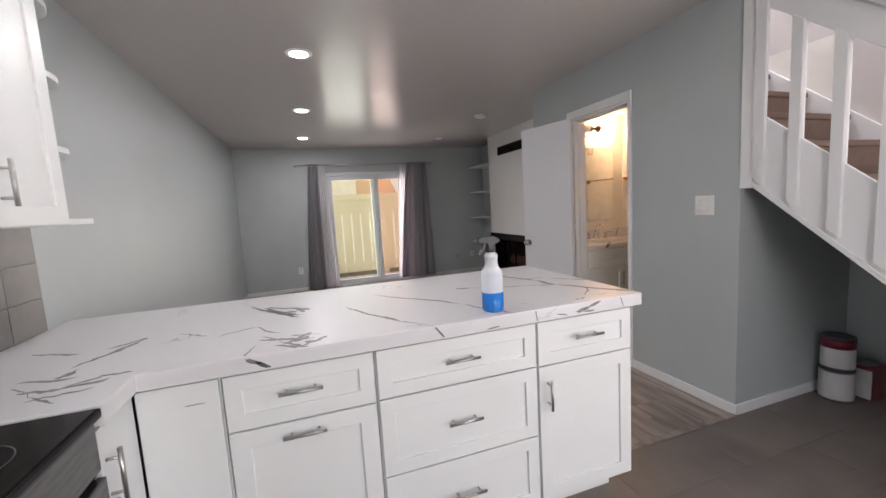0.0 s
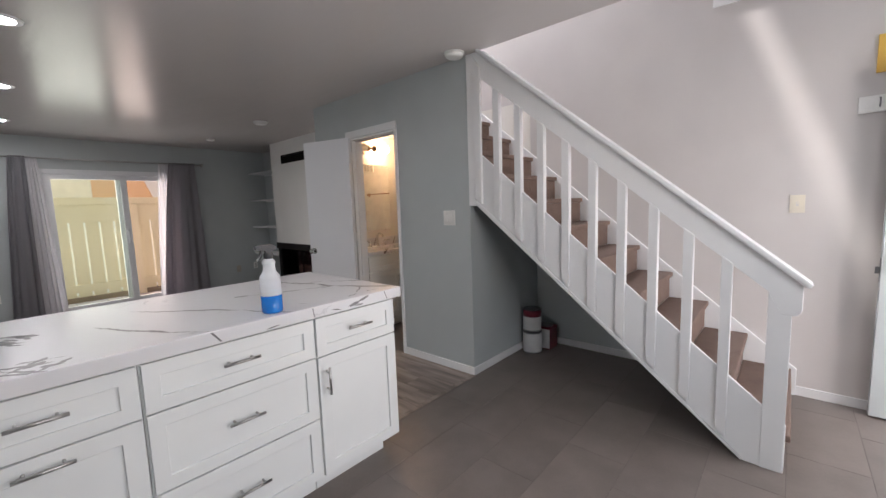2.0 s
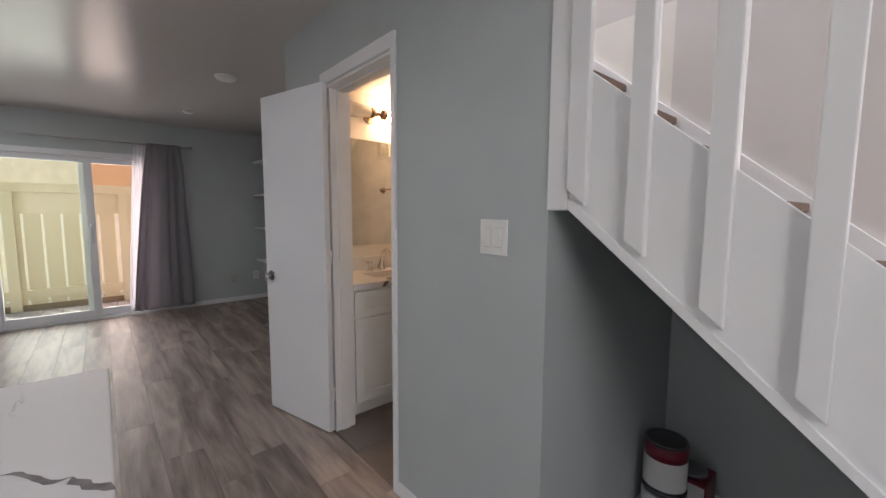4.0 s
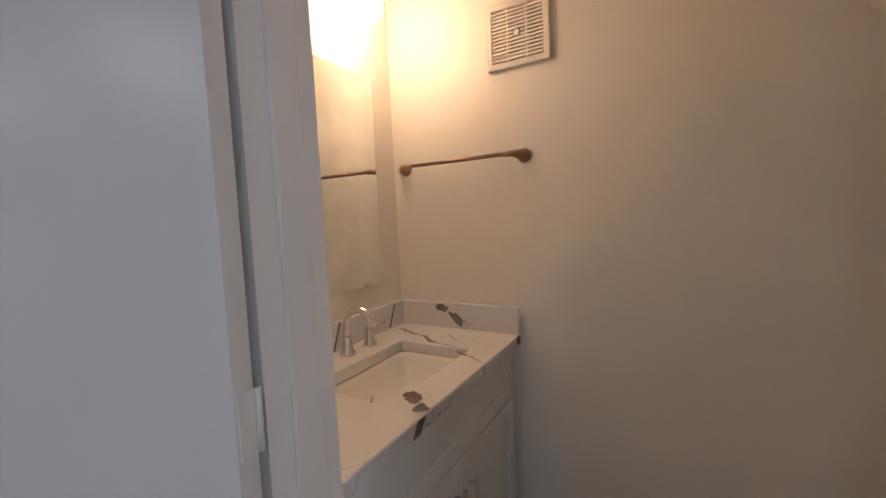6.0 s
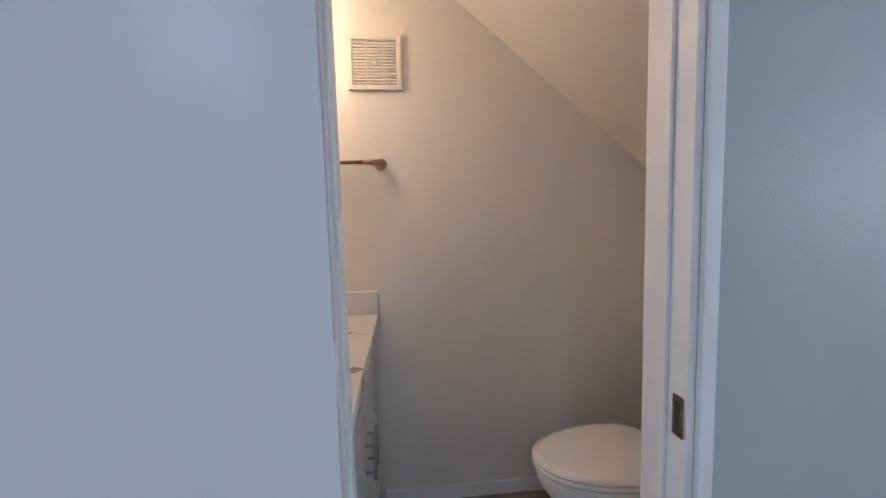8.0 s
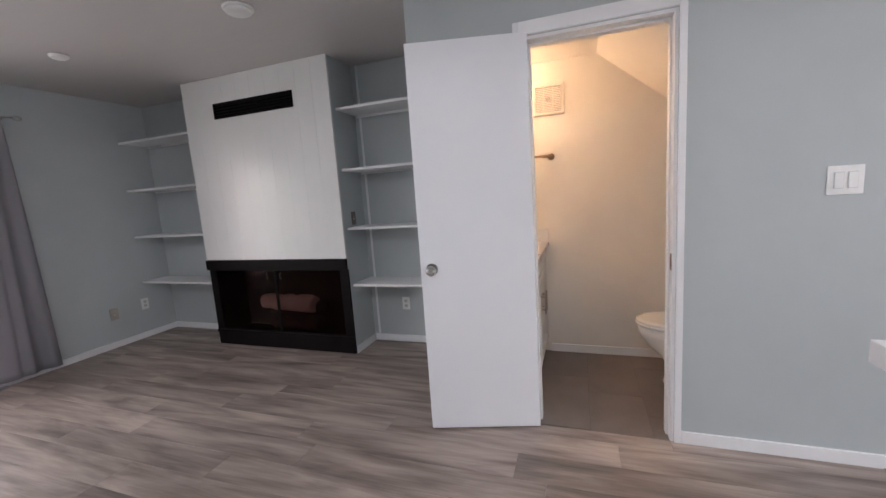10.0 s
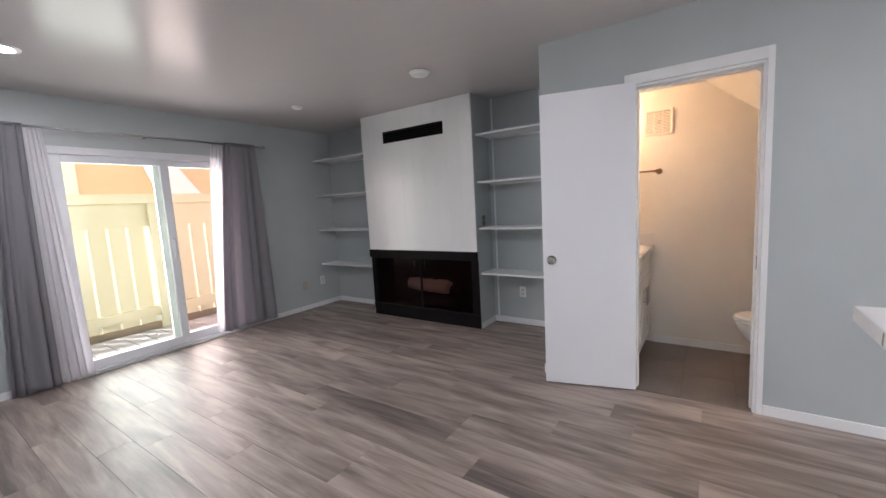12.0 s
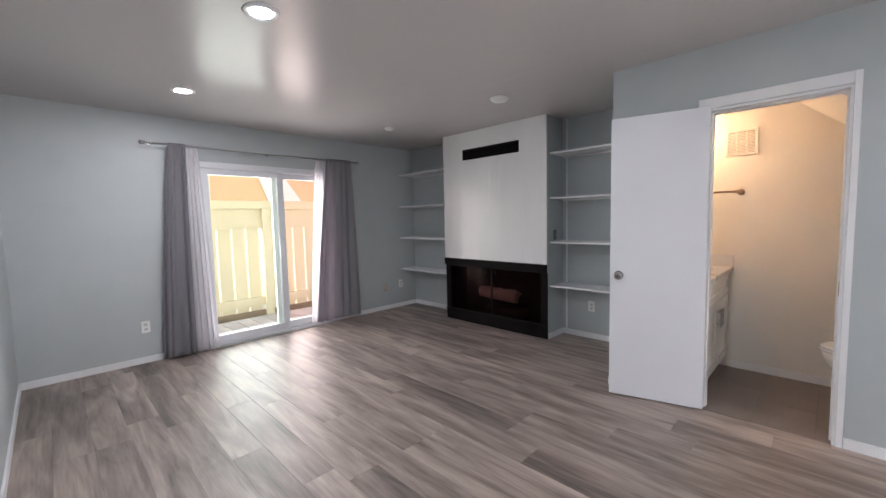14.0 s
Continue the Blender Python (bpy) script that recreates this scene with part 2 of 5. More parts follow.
M_KNOB = surface("polished_steel", (0.50, 0.49, 0.48), (0.58, 0.57, 0.56), 20, 0.15, 1, 0.0, 300, 0.1, rough_spread=0.03)
M_PLANK = laminate("laminate_board")
M_TILE = surface("dark_floor_tile", (0.135, 0.112, 0.10), (0.185, 0.157, 0.142), 5, 0.39, 0, 0.12, 90, 0.25, random_tone=0.06)
M_GROUT = surface("dark_grout", (0.105, 0.09, 0.082), (0.145, 0.125, 0.114), 30, 0.85, 0, 0.3, 200, 0.3)
M_CARPET = surface("tan_stair_carpet", (0.125, 0.083, 0.066), (0.185, 0.128, 0.104), 14, 0.95, 0, 0.9, 420, 0.5)
M_BLACK = surface("black_metal", (0.005, 0.004, 0.004), (0.009, 0.007, 0.007), 8, 0.45, 0, 0.05, 150, 0.2, gloss=0.07)
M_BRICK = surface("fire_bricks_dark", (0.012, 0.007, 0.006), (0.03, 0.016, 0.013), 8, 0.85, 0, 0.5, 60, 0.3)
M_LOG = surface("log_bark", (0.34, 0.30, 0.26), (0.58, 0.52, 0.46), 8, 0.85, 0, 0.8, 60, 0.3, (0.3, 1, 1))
M_DARKGLASS = glass_material("smoked_glass", (0.64, 0.53, 0.52), ior=1.13)
M_GLASS = glass_material("window_glass", (0.94, 0.97, 0.92), ior=1.16)
M_CLEAR = glass_material("screened_glass", (0.99, 0.91, 0.87), ior=1.16)
M_VINYL = surface("white_vinyl", (0.70, 0.71, 0.73), (0.75, 0.76, 0.78), 5, 0.33, 0, 0, 90, 0.05, rough_spread=0.03)
M_DRAPE = cloth("grey_drape", (0.315, 0.315, 0.335), (0.52, 0.47, 0.51), 0.42, clear=0.04)
M_SHEER = cloth("white_sheer", (0.85, 0.84, 0.86), (0.9, 0.87, 0.9), 0.55, 150, 0.28)
M_PLATE = plain("white_plastic", (0.80, 0.80, 0.78), 0.35)
M_ALMOND = plain("almond_plastic", (0.74, 0.69, 0.58), 0.4)
M_BROWNPLATE = plain("brown_plastic", (0.15, 0.125, 0.11), 0.4)
M_BEIGE = plain("aged_beige_plastic", (0.43, 0.385, 0.33), 0.45)
M_PORCELAIN = surface("porcelain", (0.80, 0.79, 0.76), (0.84, 0.83, 0.80), 3, 0.1, 0, 0, 90, 0.05, rough_spread=0.03)
M_MIRROR = plain("mirror_silver", (0.9, 0.92, 0.9), 0.03, 1.0)
M_LED = glow("led_disc", (1, 0.965, 0.94), 88)
M_BULB = glow("lit_opal_glass", (1, 0.61, 0.33), 16.5)
M_OPAL = plain("opal_glass", (0.8, 0.78, 0.74), 0.25)
M_FENCE = surface("cream_fence_paint", (0.72, 0.62, 0.405), (0.77, 0.67, 0.46), 4, 0.6, 0, 0.25, 60, 0.2, (1, 1, 0.2))
M_STUCCO = surface("peach_stucco", (0.66, 0.43, 0.27), (0.74, 0.50, 0.32), 4, 0.9, 0, 0.5, 70, 0.2)
M_KICK = surface("weathered_kick_board", (0.20, 0.14, 0.09), (0.32, 0.24, 0.16), 6, 0.85, 0, 0.4, 60, 0.3, (0.3, 1, 1))
M_DECK = surface("grey_deck_board", (0.36, 0.32, 0.32), (0.46, 0.42, 0.42), 6, 0.75, 0, 0.3, 60, 0.3, (1, 5, 1), random_tone=0.12)
M_GROUND = surface("pale_concrete", (0.42, 0.40, 0.37), (0.52, 0.50, 0.46), 2, 0.9, 0, 0.4, 40, 0.3)
M_ROOF = surface("roof_felt", (0.12, 0.11, 0.11), (0.2, 0.18, 0.17), 3, 0.9, 0, 0.3, 60, 0.3)
M_COOK = surface("black_glass_ceramic", (0.008, 0.007, 0.007), (0.014, 0.012, 0.012), 6, 0.12, 0, 0, 90, 0.1, rough_spread=0.03, gloss=0.12)
M_STOVESTEEL = surface("dark_stainless_steel", (0.11, 0.105, 0.105), (0.19, 0.18, 0.175), 10, 0.22, 1, 0.0, 300, 0.2, (1, 1, 8), rough_spread=0.03)
M_SPLASH = surface("grey_marble_tile", (0.13, 0.122, 0.12), (0.23, 0.217, 0.212), 5, 0.33, 0, 0, 60, 0.2, rough_spread=0.03)
M_RED = plain("dark_red_paint_label", (0.16, 0.012, 0.03), 0.35)
M_TIN = plain("tin", (0.25, 0.25, 0.26), 0.35, 1.0)
M_LABEL = plain("white_paper_label", (0.62, 0.62, 0.62), 0.6)
M_BLUE = plain("blue_cleaning_fluid", (0.015, 0.17, 0.56), 0.15)
M_GREYPLASTIC = plain("dark_grey_plastic", (0.05, 0.05, 0.055), 0.4)
M_ACRYLIC, at, ab, al = nodes_of("grey_acrylic")
tb = at.nodes.new("ShaderNodeBsdfTransparent")
tb.inputs[0].default_value = (0.74, 0.73, 0.72, 1)
al(tb.outputs[0], at.nodes["Material Output"].inputs["Surface"])
mm, tt, bb, ll = nodes_of("milky_plastic")
bb.inputs["Base Color"].default_value, bb.inputs["Roughness"].default_value = (0.86, 0.89, 0.92, 1), 0.3
bb.inputs["Transmission Weight"].default_value, bb.inputs["IOR"].default_value = 0.4, 1.2
M_MILKY = mm

# ---- building blocks ----


def add_box(bm, x0, x1, y0, y1, z0, z1, bevel=0.0):
    vs = [bm.verts.new((x, y, z)) for x in (x0, x1) for y in (y0, y1) for z in (z0, z1)]
    fs = [bm.faces.new([vs[i] for i in q]) for q in ((0, 1, 3, 2), (4, 6, 7, 5), (0, 4, 5, 1), (2, 3, 7, 6), (0, 2, 6, 4), (1, 5, 7, 3))]
    if bevel:
        es = {e for f in fs for e in f.edges}
        bmesh.ops.bevel(bm, geom=list(es), offset=bevel, segments=2, affect="EDGES", profile=0.6)
    return bm


def add_prism(bm, profile, axis, a, b, bevel=0.0):
    """Extrudes a closed outline of pairs along an axis from a to b. Axis x: pairs are (y, z); y: (x, z); z: (x, y)."""
    def at(p, d):
        return {"x": (d, p[0], p[1]), "y": (p[0], d, p[1]), "z": (p[0], p[1], d)}[axis]
    low, high = [bm.verts.new(at(p, a)) for p in profile], [bm.verts.new(at(p, b)) for p in profile]
    fs = [bm.faces.new(low), bm.faces.new(high[::-1])]
    n = len(profile)
    for i in range(n):
        fs.append(bm.faces.new((low[i], high[i], high[(i + 1) % n], low[(i + 1) % n])))
    bmesh.ops.recalc_face_normals(bm, faces=fs)
    if bevel:
        bmesh.ops.bevel(bm, geom=list({e for f in fs for e in f.edges}), offset=bevel, segments=2, affect="EDGES", profile=0.6)
    return bm


def add_ring(bm, corners, width, axis, a, b, bevel=0.0015, inner=None):
    """A flat frame of one piece round four corners (given counter-clockwise), from a to b along its axis."""
    def at(p, d):
        return {"x": (d, p[0], p[1]), "y": (p[0], d, p[1]), "z": (p[0], p[1], d)}[axis]
    w = width
    (u0, v0), (u1, v1) = corners[0], corners[2]
    inner = inner or [(u0 + w, v0 + w), (u1 - w, v0 + w), (u1 - w, v1 - w), (u0 + w, v1 - w)]
    o0, o1, i0, i1 = ([bm.verts.new(at(p, d)) for p in q] for q, d in ((corners, a), (corners, b), (inner, a), (inner, b)))
    fs = []
    for k in range(4):
        n = (k + 1) % 4
        for q in ((o0[k], o0[n], i0[n], i0[k]), (o1[k], i1[k], i1[n], o1[n]), (o0[k], o1[k], o1[n], o0[n]), (i0[k], i0[n], i1[n], i1[k])):
            fs.append(bm.faces.new(q))
    bmesh.ops.recalc_face_normals(bm, faces=fs)
    if bevel:
        bmesh.ops.bevel(bm, geom=list({e for f in fs for e in f.edges if len(e.link_faces) == 2 and e.calc_face_angle(0) > 0.5}), offset=bevel, segments=1, affect="EDGES")
    return bm


def add_tube(bm, points, radius, sides=12, caps=True):
    """A round bar along a line of points; radius is one number or one for each point."""
    pts = [Vector(p) for p in points]
    rs = radius if isinstance(radius, (list, tuple)) else [radius] * len(pts)
    rings, side = [], None
    for i, p in enumerate(pts):
        d = (pts[min(i + 1, len(pts) - 1)] - pts[max(i - 1, 0)]).normalized()
        if side is None:
            side = d.orthogonal().normalized()
        side = (side - d * side.dot(d)).normalized()
        up = d.cross(side)
        rings.append([bm.verts.new(p + rs[i] * (math.cos(a) * side + math.sin(a) * up)) for a in (2 * math.pi * k / sides for k in range(sides))])
    for r0, r1 in zip(rings, rings[1:]):
        for k in range(sides):
            bm.faces.new((r0[k], r0[(k + 1) % sides], r1[(k + 1) % sides], r1[k])).smooth = True
    if caps:
        bm.faces.new(rings[0][::-1])
        bm.faces.new(rings[-1])
    return bm


def add_lathe(bm, outline, x, y, z=0.0, sides=28, sx=1.0, sy=1.0):
    """Turns an outline of (radius, height) about a vertical axis."""
    rings = []
    for r, h in outline:
        rings.append([bm.verts.new((x + sx * r * math.cos(2 * math.pi * k / sides), y + sy * r * math.sin(2 * math.pi * k / sides), z + h)) for k in range(sides)])
    for r0, r1 in zip(rings, rings[1:]):
        for k in range(sides):
            bm.faces.new((r0[k], r0[(k + 1) % sides], r1[(k + 1) % sides], r1[k])).smooth = True
    bm.faces.new(rings[0][::-1])
    bm.faces.new(rings[-1])
    return bm


def mesh_of(bm, name, material):
    bmesh.ops.recalc_face_normals(bm, faces=bm.faces)
    me = bpy.data.meshes.new(name)
    bm.to_mesh(me)
    bm.free()
    me.materials.append(material)
    return me


def thing(name, x, y, z, label, category, group="", kind=""):
    ob = new(name)
    ob.location = (x, y, z)
    return tagged(ob, label, category, group, kind)


def part(name, bm, material, parent=None, label=""):
    """One mesh object, in world coordinates, under a thing or a part (or free, with no parent)."""
    ob = new(name, mesh_of(bm, name, material))
    if parent is not None:
        ob.parent = parent
        if parent.type == "EMPTY" and parent.parent is None:
            ob.matrix_parent_inverse = Matrix.Translation(-Vector(parent.location))
    return tagged(ob, label)


def block(name, x0, x1, y0, y1, z0, z1, material, parent=None, label="", bevel=0.003):
    return part(name, add_box(bmesh.new(), x0, x1, y0, y1, z0, z1, bevel), material, parent, label)


def setting(name, boxes, material, label="", category=""):
    bm = bmesh.new()
    for b in boxes:
        add_box(bm, *b)
    return tagged(part(name, bm, material), label, category, "", "structure")


def arc(cx, cy, r, a0, a1, n):
    return [(cx + r * math.cos(radians(a0 + (a1 - a0) * k / n)), cy + r * math.sin(radians(a0 + (a1 - a0) * k / n))) for k in range(n + 1)]

# ---- large structure ----
T = 0.12
setting("wall_west", [(XW - T, XW, YS - T, YN + T, 0, ZC)], M_WALL, "plain grey painted side wall", "wall")
SX0, SX1, SZ = -1.95, -0.44, 1.985
setting("wall_north", [(XW, SX0, YN, YN + T, 0, ZC), (SX1, XE, YN, YN + T, 0, ZC), (SX0, SX1, YN, YN + T, SZ, ZC)], M_WALL, "grey wall round the sliding glass door", "wall")
setting("wall_alcove", [(XE, XE + T, 2.088, YN + T, 0, ZC)], M_WALL, "grey back wall of the shelf alcoves", "wall")
bm = add_prism(bmesh.new(), [(-1.87, 0.0), (0.06, 0.0), (0.06, 1.52)], "x", XE, XE + T)
tagged(part("wall_under_stairs", bm, M_WALL), "grey side wall under the stairs", "wall", "", "structure")
bm = add_prism(bmesh.new(), [(YS - T, 0.0), (-1.87, 0.0), (0.06, 1.52), (0.06, 2.3), (2.088, 2.3), (2.088, 2.67), (3.2, 2.67), (3.2, 5.0), (YS - T, 5.0)], "x", XE, XE + T)
tagged(part("wall_stairs", bm, M_STAIRWALL), "tall pale wall along the stairs", "wall", "", "structure")
DY0, DY1, DZ, WI = 0.808, 1.474, 2.03, 0.138
setting("wall_bathroom_side", [(0, 0.055, 0, DY0, 0, ZC), (0, 0.055, 1.505, 2.088, 0, ZC), (0, 0.055, DY0, 1.505, DZ, ZC)], M_WALL, "grey wall with the bathroom doorway", "wall")
setting("wall_bathroom_inside", [(0.055, WI, 0.05, DY0, 0, ZC), (0.055, WI, DY1, 2.04, 0, ZC), (0.055, WI, DY0, DY1, DZ, ZC)], M_BATHWALL, "cream inner face of the bathroom wall", "wall")
setting("wall_bathroom_end", [(0.055, XE, 0.0, 0.05, 0, 1.42)], M_WALL, "grey end wall under the stairs", "wall")
setting("wall_bathroom_knee", [(WI, XE, 0.05, 0.112, 0, 1.4)], M_BATHWALL, "cream low wall behind the toilet", "wall")
setting("wall_bathroom_back", [(XE, XE + T, 0.06, 2.088, 0, 2.3)], M_BATHWALL, "cream back wall of the bathroom", "wall")
setting("wall_mirror_side", [(WI, XE, 1.985, 2.04, 0, ZC)], M_BATHWALL, "cream wall behind the mirror", "wall")
setting("wall_alcove_end", [(0.055, XE, 2.04, 2.088, 0, ZC)], M_WALL, "grey end wall of the shelf alcove", "wall")
FX0, FX1 = 0.03, 0.93
KX0, KX1, KZ0, KZ1 = -2.52, -1.18, 1.02, 1.98
setting("wall_south", [(XW, KX0, YS - T, YS, 0, ZC), (KX1, FX0, YS - T, YS, 0, ZC), (KX0, KX1, YS - T, YS, 0, KZ0), (KX0, KX1, YS - T, YS, KZ1, ZC), (FX1, XE, YS - T, YS, 0, 5), (FX0, FX1, YS - T, YS, 2.06, 5)], M_WALL, "grey wall with the front doorway", "wall")
# unseen window, added as an opening for the kitchen fill lamp
added_window = tagged(part("window_added_kitchen", add_ring(bmesh.new(), [(KX0, KZ0), (KX1, KZ0), (KX1, KZ1), (KX0, KZ1)], 0.05, "y", YS - 0.09, YS - 0.03), M_VINYL), "unseen white vinyl window added to light the kitchen", "window", "", "structure")
window_pane = block("pane", KX0 + 0.05, KX1 - 0.05, YS - 0.065, YS - 0.06, KZ0 + 0.05, KZ1 - 0.05, M_GLASS, added_window, "clear glass pane", 0)
window_pane.visible_shadow = False
setting("wall_upstairs", [(-T, 0, YS - T, 3.2, ZC + 0.24, 5), (0, XE, 3.2, 3.2 + T, ZC + 0.24, 5)], M_STAIRWALL, "pale upper wall of the stairwell", "wall")
setting("ceiling", [(XW - T, 0, YS - T, YN + T, ZC, ZC + 0.24), (0, XE + T, 1.35, YN + T, ZC, ZC + 0.24)], M_CEIL, "glossy off-white painted ceiling", "ceiling")
K0, K1 = -0.73, -0.57
sky_pane = setting("window_skylight", [(0.012, 0.76, K0, K1, 5.06, 5.066)], M_ACRYLIC, "narrow milky acrylic skylight pane", "window")
setting("ceiling_stairwell", [(-T, XE + T, YS - T, K0, 5.0, 5.12), (-T, XE + T, K1, 3.3, 5.0, 5.12), (-T, 0.012, K0, K1, 5.0, 5.12), (0.76, XE + T, K0, K1, 5.0, 5.12)], M_STAIRWALL, "pale stairwell ceiling with a narrow skylight", "ceiling")
# bathroom ceiling: flat, then sloping down under the stairs
bm = bmesh.new()
add_prism(bm, [(0.05, 1.335), (1.10, 2.20), (2.04, 2.20), (2.04, 2.24), (1.085, 2.24), (0.05, 1.385)], "x", 0.055, XE + 0.02)
tagged(part("ceiling_bathroom", bm, M_BATHWALL), "cream ceiling sloping down under the stairs", "ceiling", "", "structure")
CX, CY0, CY1 = 0.687, 3.055, 4.592
setting("chimney_core", [(CX + 0.02, XE, CY0 + 0.004, CY1 - 0.004, 0.83, ZC), (CX + 0.035, XE, CY0 + 0.004, CY0 + 0.07, 0, 0.83), (CX + 0.035, XE, CY1 - 0.07, CY1 - 0.004, 0, 0.83)], M_WALL, "grey sides of the chimney breast", "wall")
setting("ground", [(-60, 60, YN + T, 90, -0.26, -0.16), (-60, 60, -60, YS - T, -0.26, -0.16), (-60, XW - T, YS - T, YN + T, -0.26, -0.16), (XE + T, 60, YS - T, YN + T, -0.26, -0.16)], M_GROUND, "pale concrete ground outside", "ground")

# baseboards and door trim
BH, BT = 0.062, 0.013


def board_run(name, runs):
    bm = bmesh.new()
    for x0, x1, y0, y1 in runs:
        add_box(bm, x0, x1, y0, y1, 0.0, BH, 0.003)
    tagged(part(name, bm, M_WHITE), "low white painted baseboard", "baseboard", "", "structure")


board_run("baseboard_west", [(XW, XW + BT, 0.72, YN)])
board_run("baseboard_north", [(XW + BT, SX0 - 0.05, YN - BT, YN), (SX1 + 0.05, XE, YN - BT, YN)])
board_run("baseboard_alcove", [(XE - BT, XE, CY1 + BT, YN - BT), (CX + 0.02, XE - BT, CY1, CY1 + BT), (XE - BT, XE, 2.088 + BT, CY0 - BT), (CX + 0.03, XE - BT, CY0 - BT, CY0), (0.0, XE - BT, 2.088, 2.088 + BT)])
board_run("baseboard_bathroom_side", [(-BT, 0, -BT, 0.775), (-BT, 0, 1.522, 2.088 + BT), (0, XE - BT, -BT, 0)])
board_run("baseboard_stairs", [(XE - BT, XE, -1.55, 0), (XE - BT, XE, YS, -1.9)])
board_run("baseboard_bathroom", [(XE - BT, XE, 0.112, 1.46), (WI, XE - BT, 0.112, 0.112 + BT)])

bm = bmesh.new()
for face, d in ((0.0, -0.014), (WI, 0.012)):
    x0, x1 = min(face, face + d), max(face, face + d)
    add_box(bm, x0, x1, 0.777, DY0 - 0.001, 0, DZ + 0.066, 0.003)
    side = 1.493 if d < 0 else DY1 + 0.001
    add_box(bm, x0, x1, side, 1.523, 0, DZ + 0.066, 0.003)
    add_box(bm, x0, x1, DY0 - 0.001, side, DZ + 0.002, DZ + 0.066, 0.003)
tagged(part("trim_bathroom_casing", bm, M_WHITE), "white painted casing round the bathroom doorway", "trim", "", "structure")
bm = bmesh.new()
add_box(bm, 0.0, WI, DY0, DY0 + 0.015, 0, DZ - 0.016)
add_box(bm, 0.013, WI, DY1 - 0.016, 1.505, 0, DZ - 0.016)
add_box(bm, 0.0, WI, DY0 + 0.0, DY1, DZ - 0.016, DZ - 0.001)
for y0, y1 in ((DY0 + 0.016, DY0 + 0.025), (DY1 - 0.025, DY1 - 0.016)):
    add_box(bm, 0.052, 0.10, y0, y1, 0, DZ - 0.02, 0.002)
add_box(bm, 0.052, 0.10, DY0 + 0.025, DY1 - 0.025, DZ - 0.028, DZ - 0.016, 0.002)
jamb = tagged(part("trim_bathroom_jamb", bm, M_WHITE), "white painted door jamb with a stop", "trim", "", "structure")
strike = thing("strike_plate", 0.022, DY0 + 0.017, 0.91, "small brass strike plate let into the door jamb", "strike plate")
bm = bmesh.new()
for b in ((0.006, 0.034, 0.938, 0.95), (0.006, 0.034, 0.87, 0.882), (0.006, 0.013, 0.882, 0.938), (0.028, 0.034, 0.882, 0.938)):
    add_box(bm, b[0], b[1], DY0 + 0.0165, DY0 + 0.019, b[2], b[3])
part("plate", bm, M_BRONZE, strike)
block("latch_hole", 0.013, 0.028, DY0 + 0.0162, DY0 + 0.0172, 0.882, 0.938, M_GAP, strike, "", 0)

# ---- bathroom door, swung wide open ----
door = thing("bathroom_door", -0.03, 1.443, 0, "flat white hollow-core door standing wide open", "door")
leaf_turn = Matrix.Translation((-0.03, 1.443, 0)) @ Matrix.Rotation(math.atan2(0.155, 0.588), 4, "Z")


def turned(bm, m):
    bmesh.ops.transform(bm, matrix=m, verts=bm.verts)
    return bm


leaf = part("leaf", turned(add_box(bmesh.new(), 0.0, 0.035, 0.010, 0.604, 0.012, 2.04, 0.002), leaf_turn), M_DOOR, door)
for side in (-1, 1):
    base = 0.0 if side < 0 else 0.035
    bm = bmesh.new()
    for r, d0, d1 in ((0.033, 0.0, 0.006), (0.013, 0.006, 0.03)):
        add_tube(bm, [(base + side * d0, 0.545, 0.912), (base + side * d1, 0.545, 0.912)], r, 20)
    add_tube(bm, [(base + side * d, 0.545, 0.912) for d in (0.026, 0.032, 0.045, 0.056, 0.060)], [0.012, 0.024, 0.028, 0.022, 0.012], 20)
    knob = part("knob", turned(bm, leaf_turn), M_KNOB, leaf, "round polished steel door knob")
bm = bmesh.new()
add_box(bm, 0.006, 0.029, 0.6035, 0.6055, 0.88, 0.945)
part("latch_plate", turned(bm, leaf_turn), M_BRONZE, leaf)
for z in (0.2, 1.02, 1.82):
    bm = add_tube(bmesh.new(), [(0.034, 0.004, z), (0.034, 0.004, z + 0.085)], 0.005, 10)
    add_box(bm, 0.004, 0.032, 0.007, 0.0105, z, z + 0.085)
    part("hinge", turned(bm, leaf_turn), M_WHITE, door, "painted-over butt hinge")

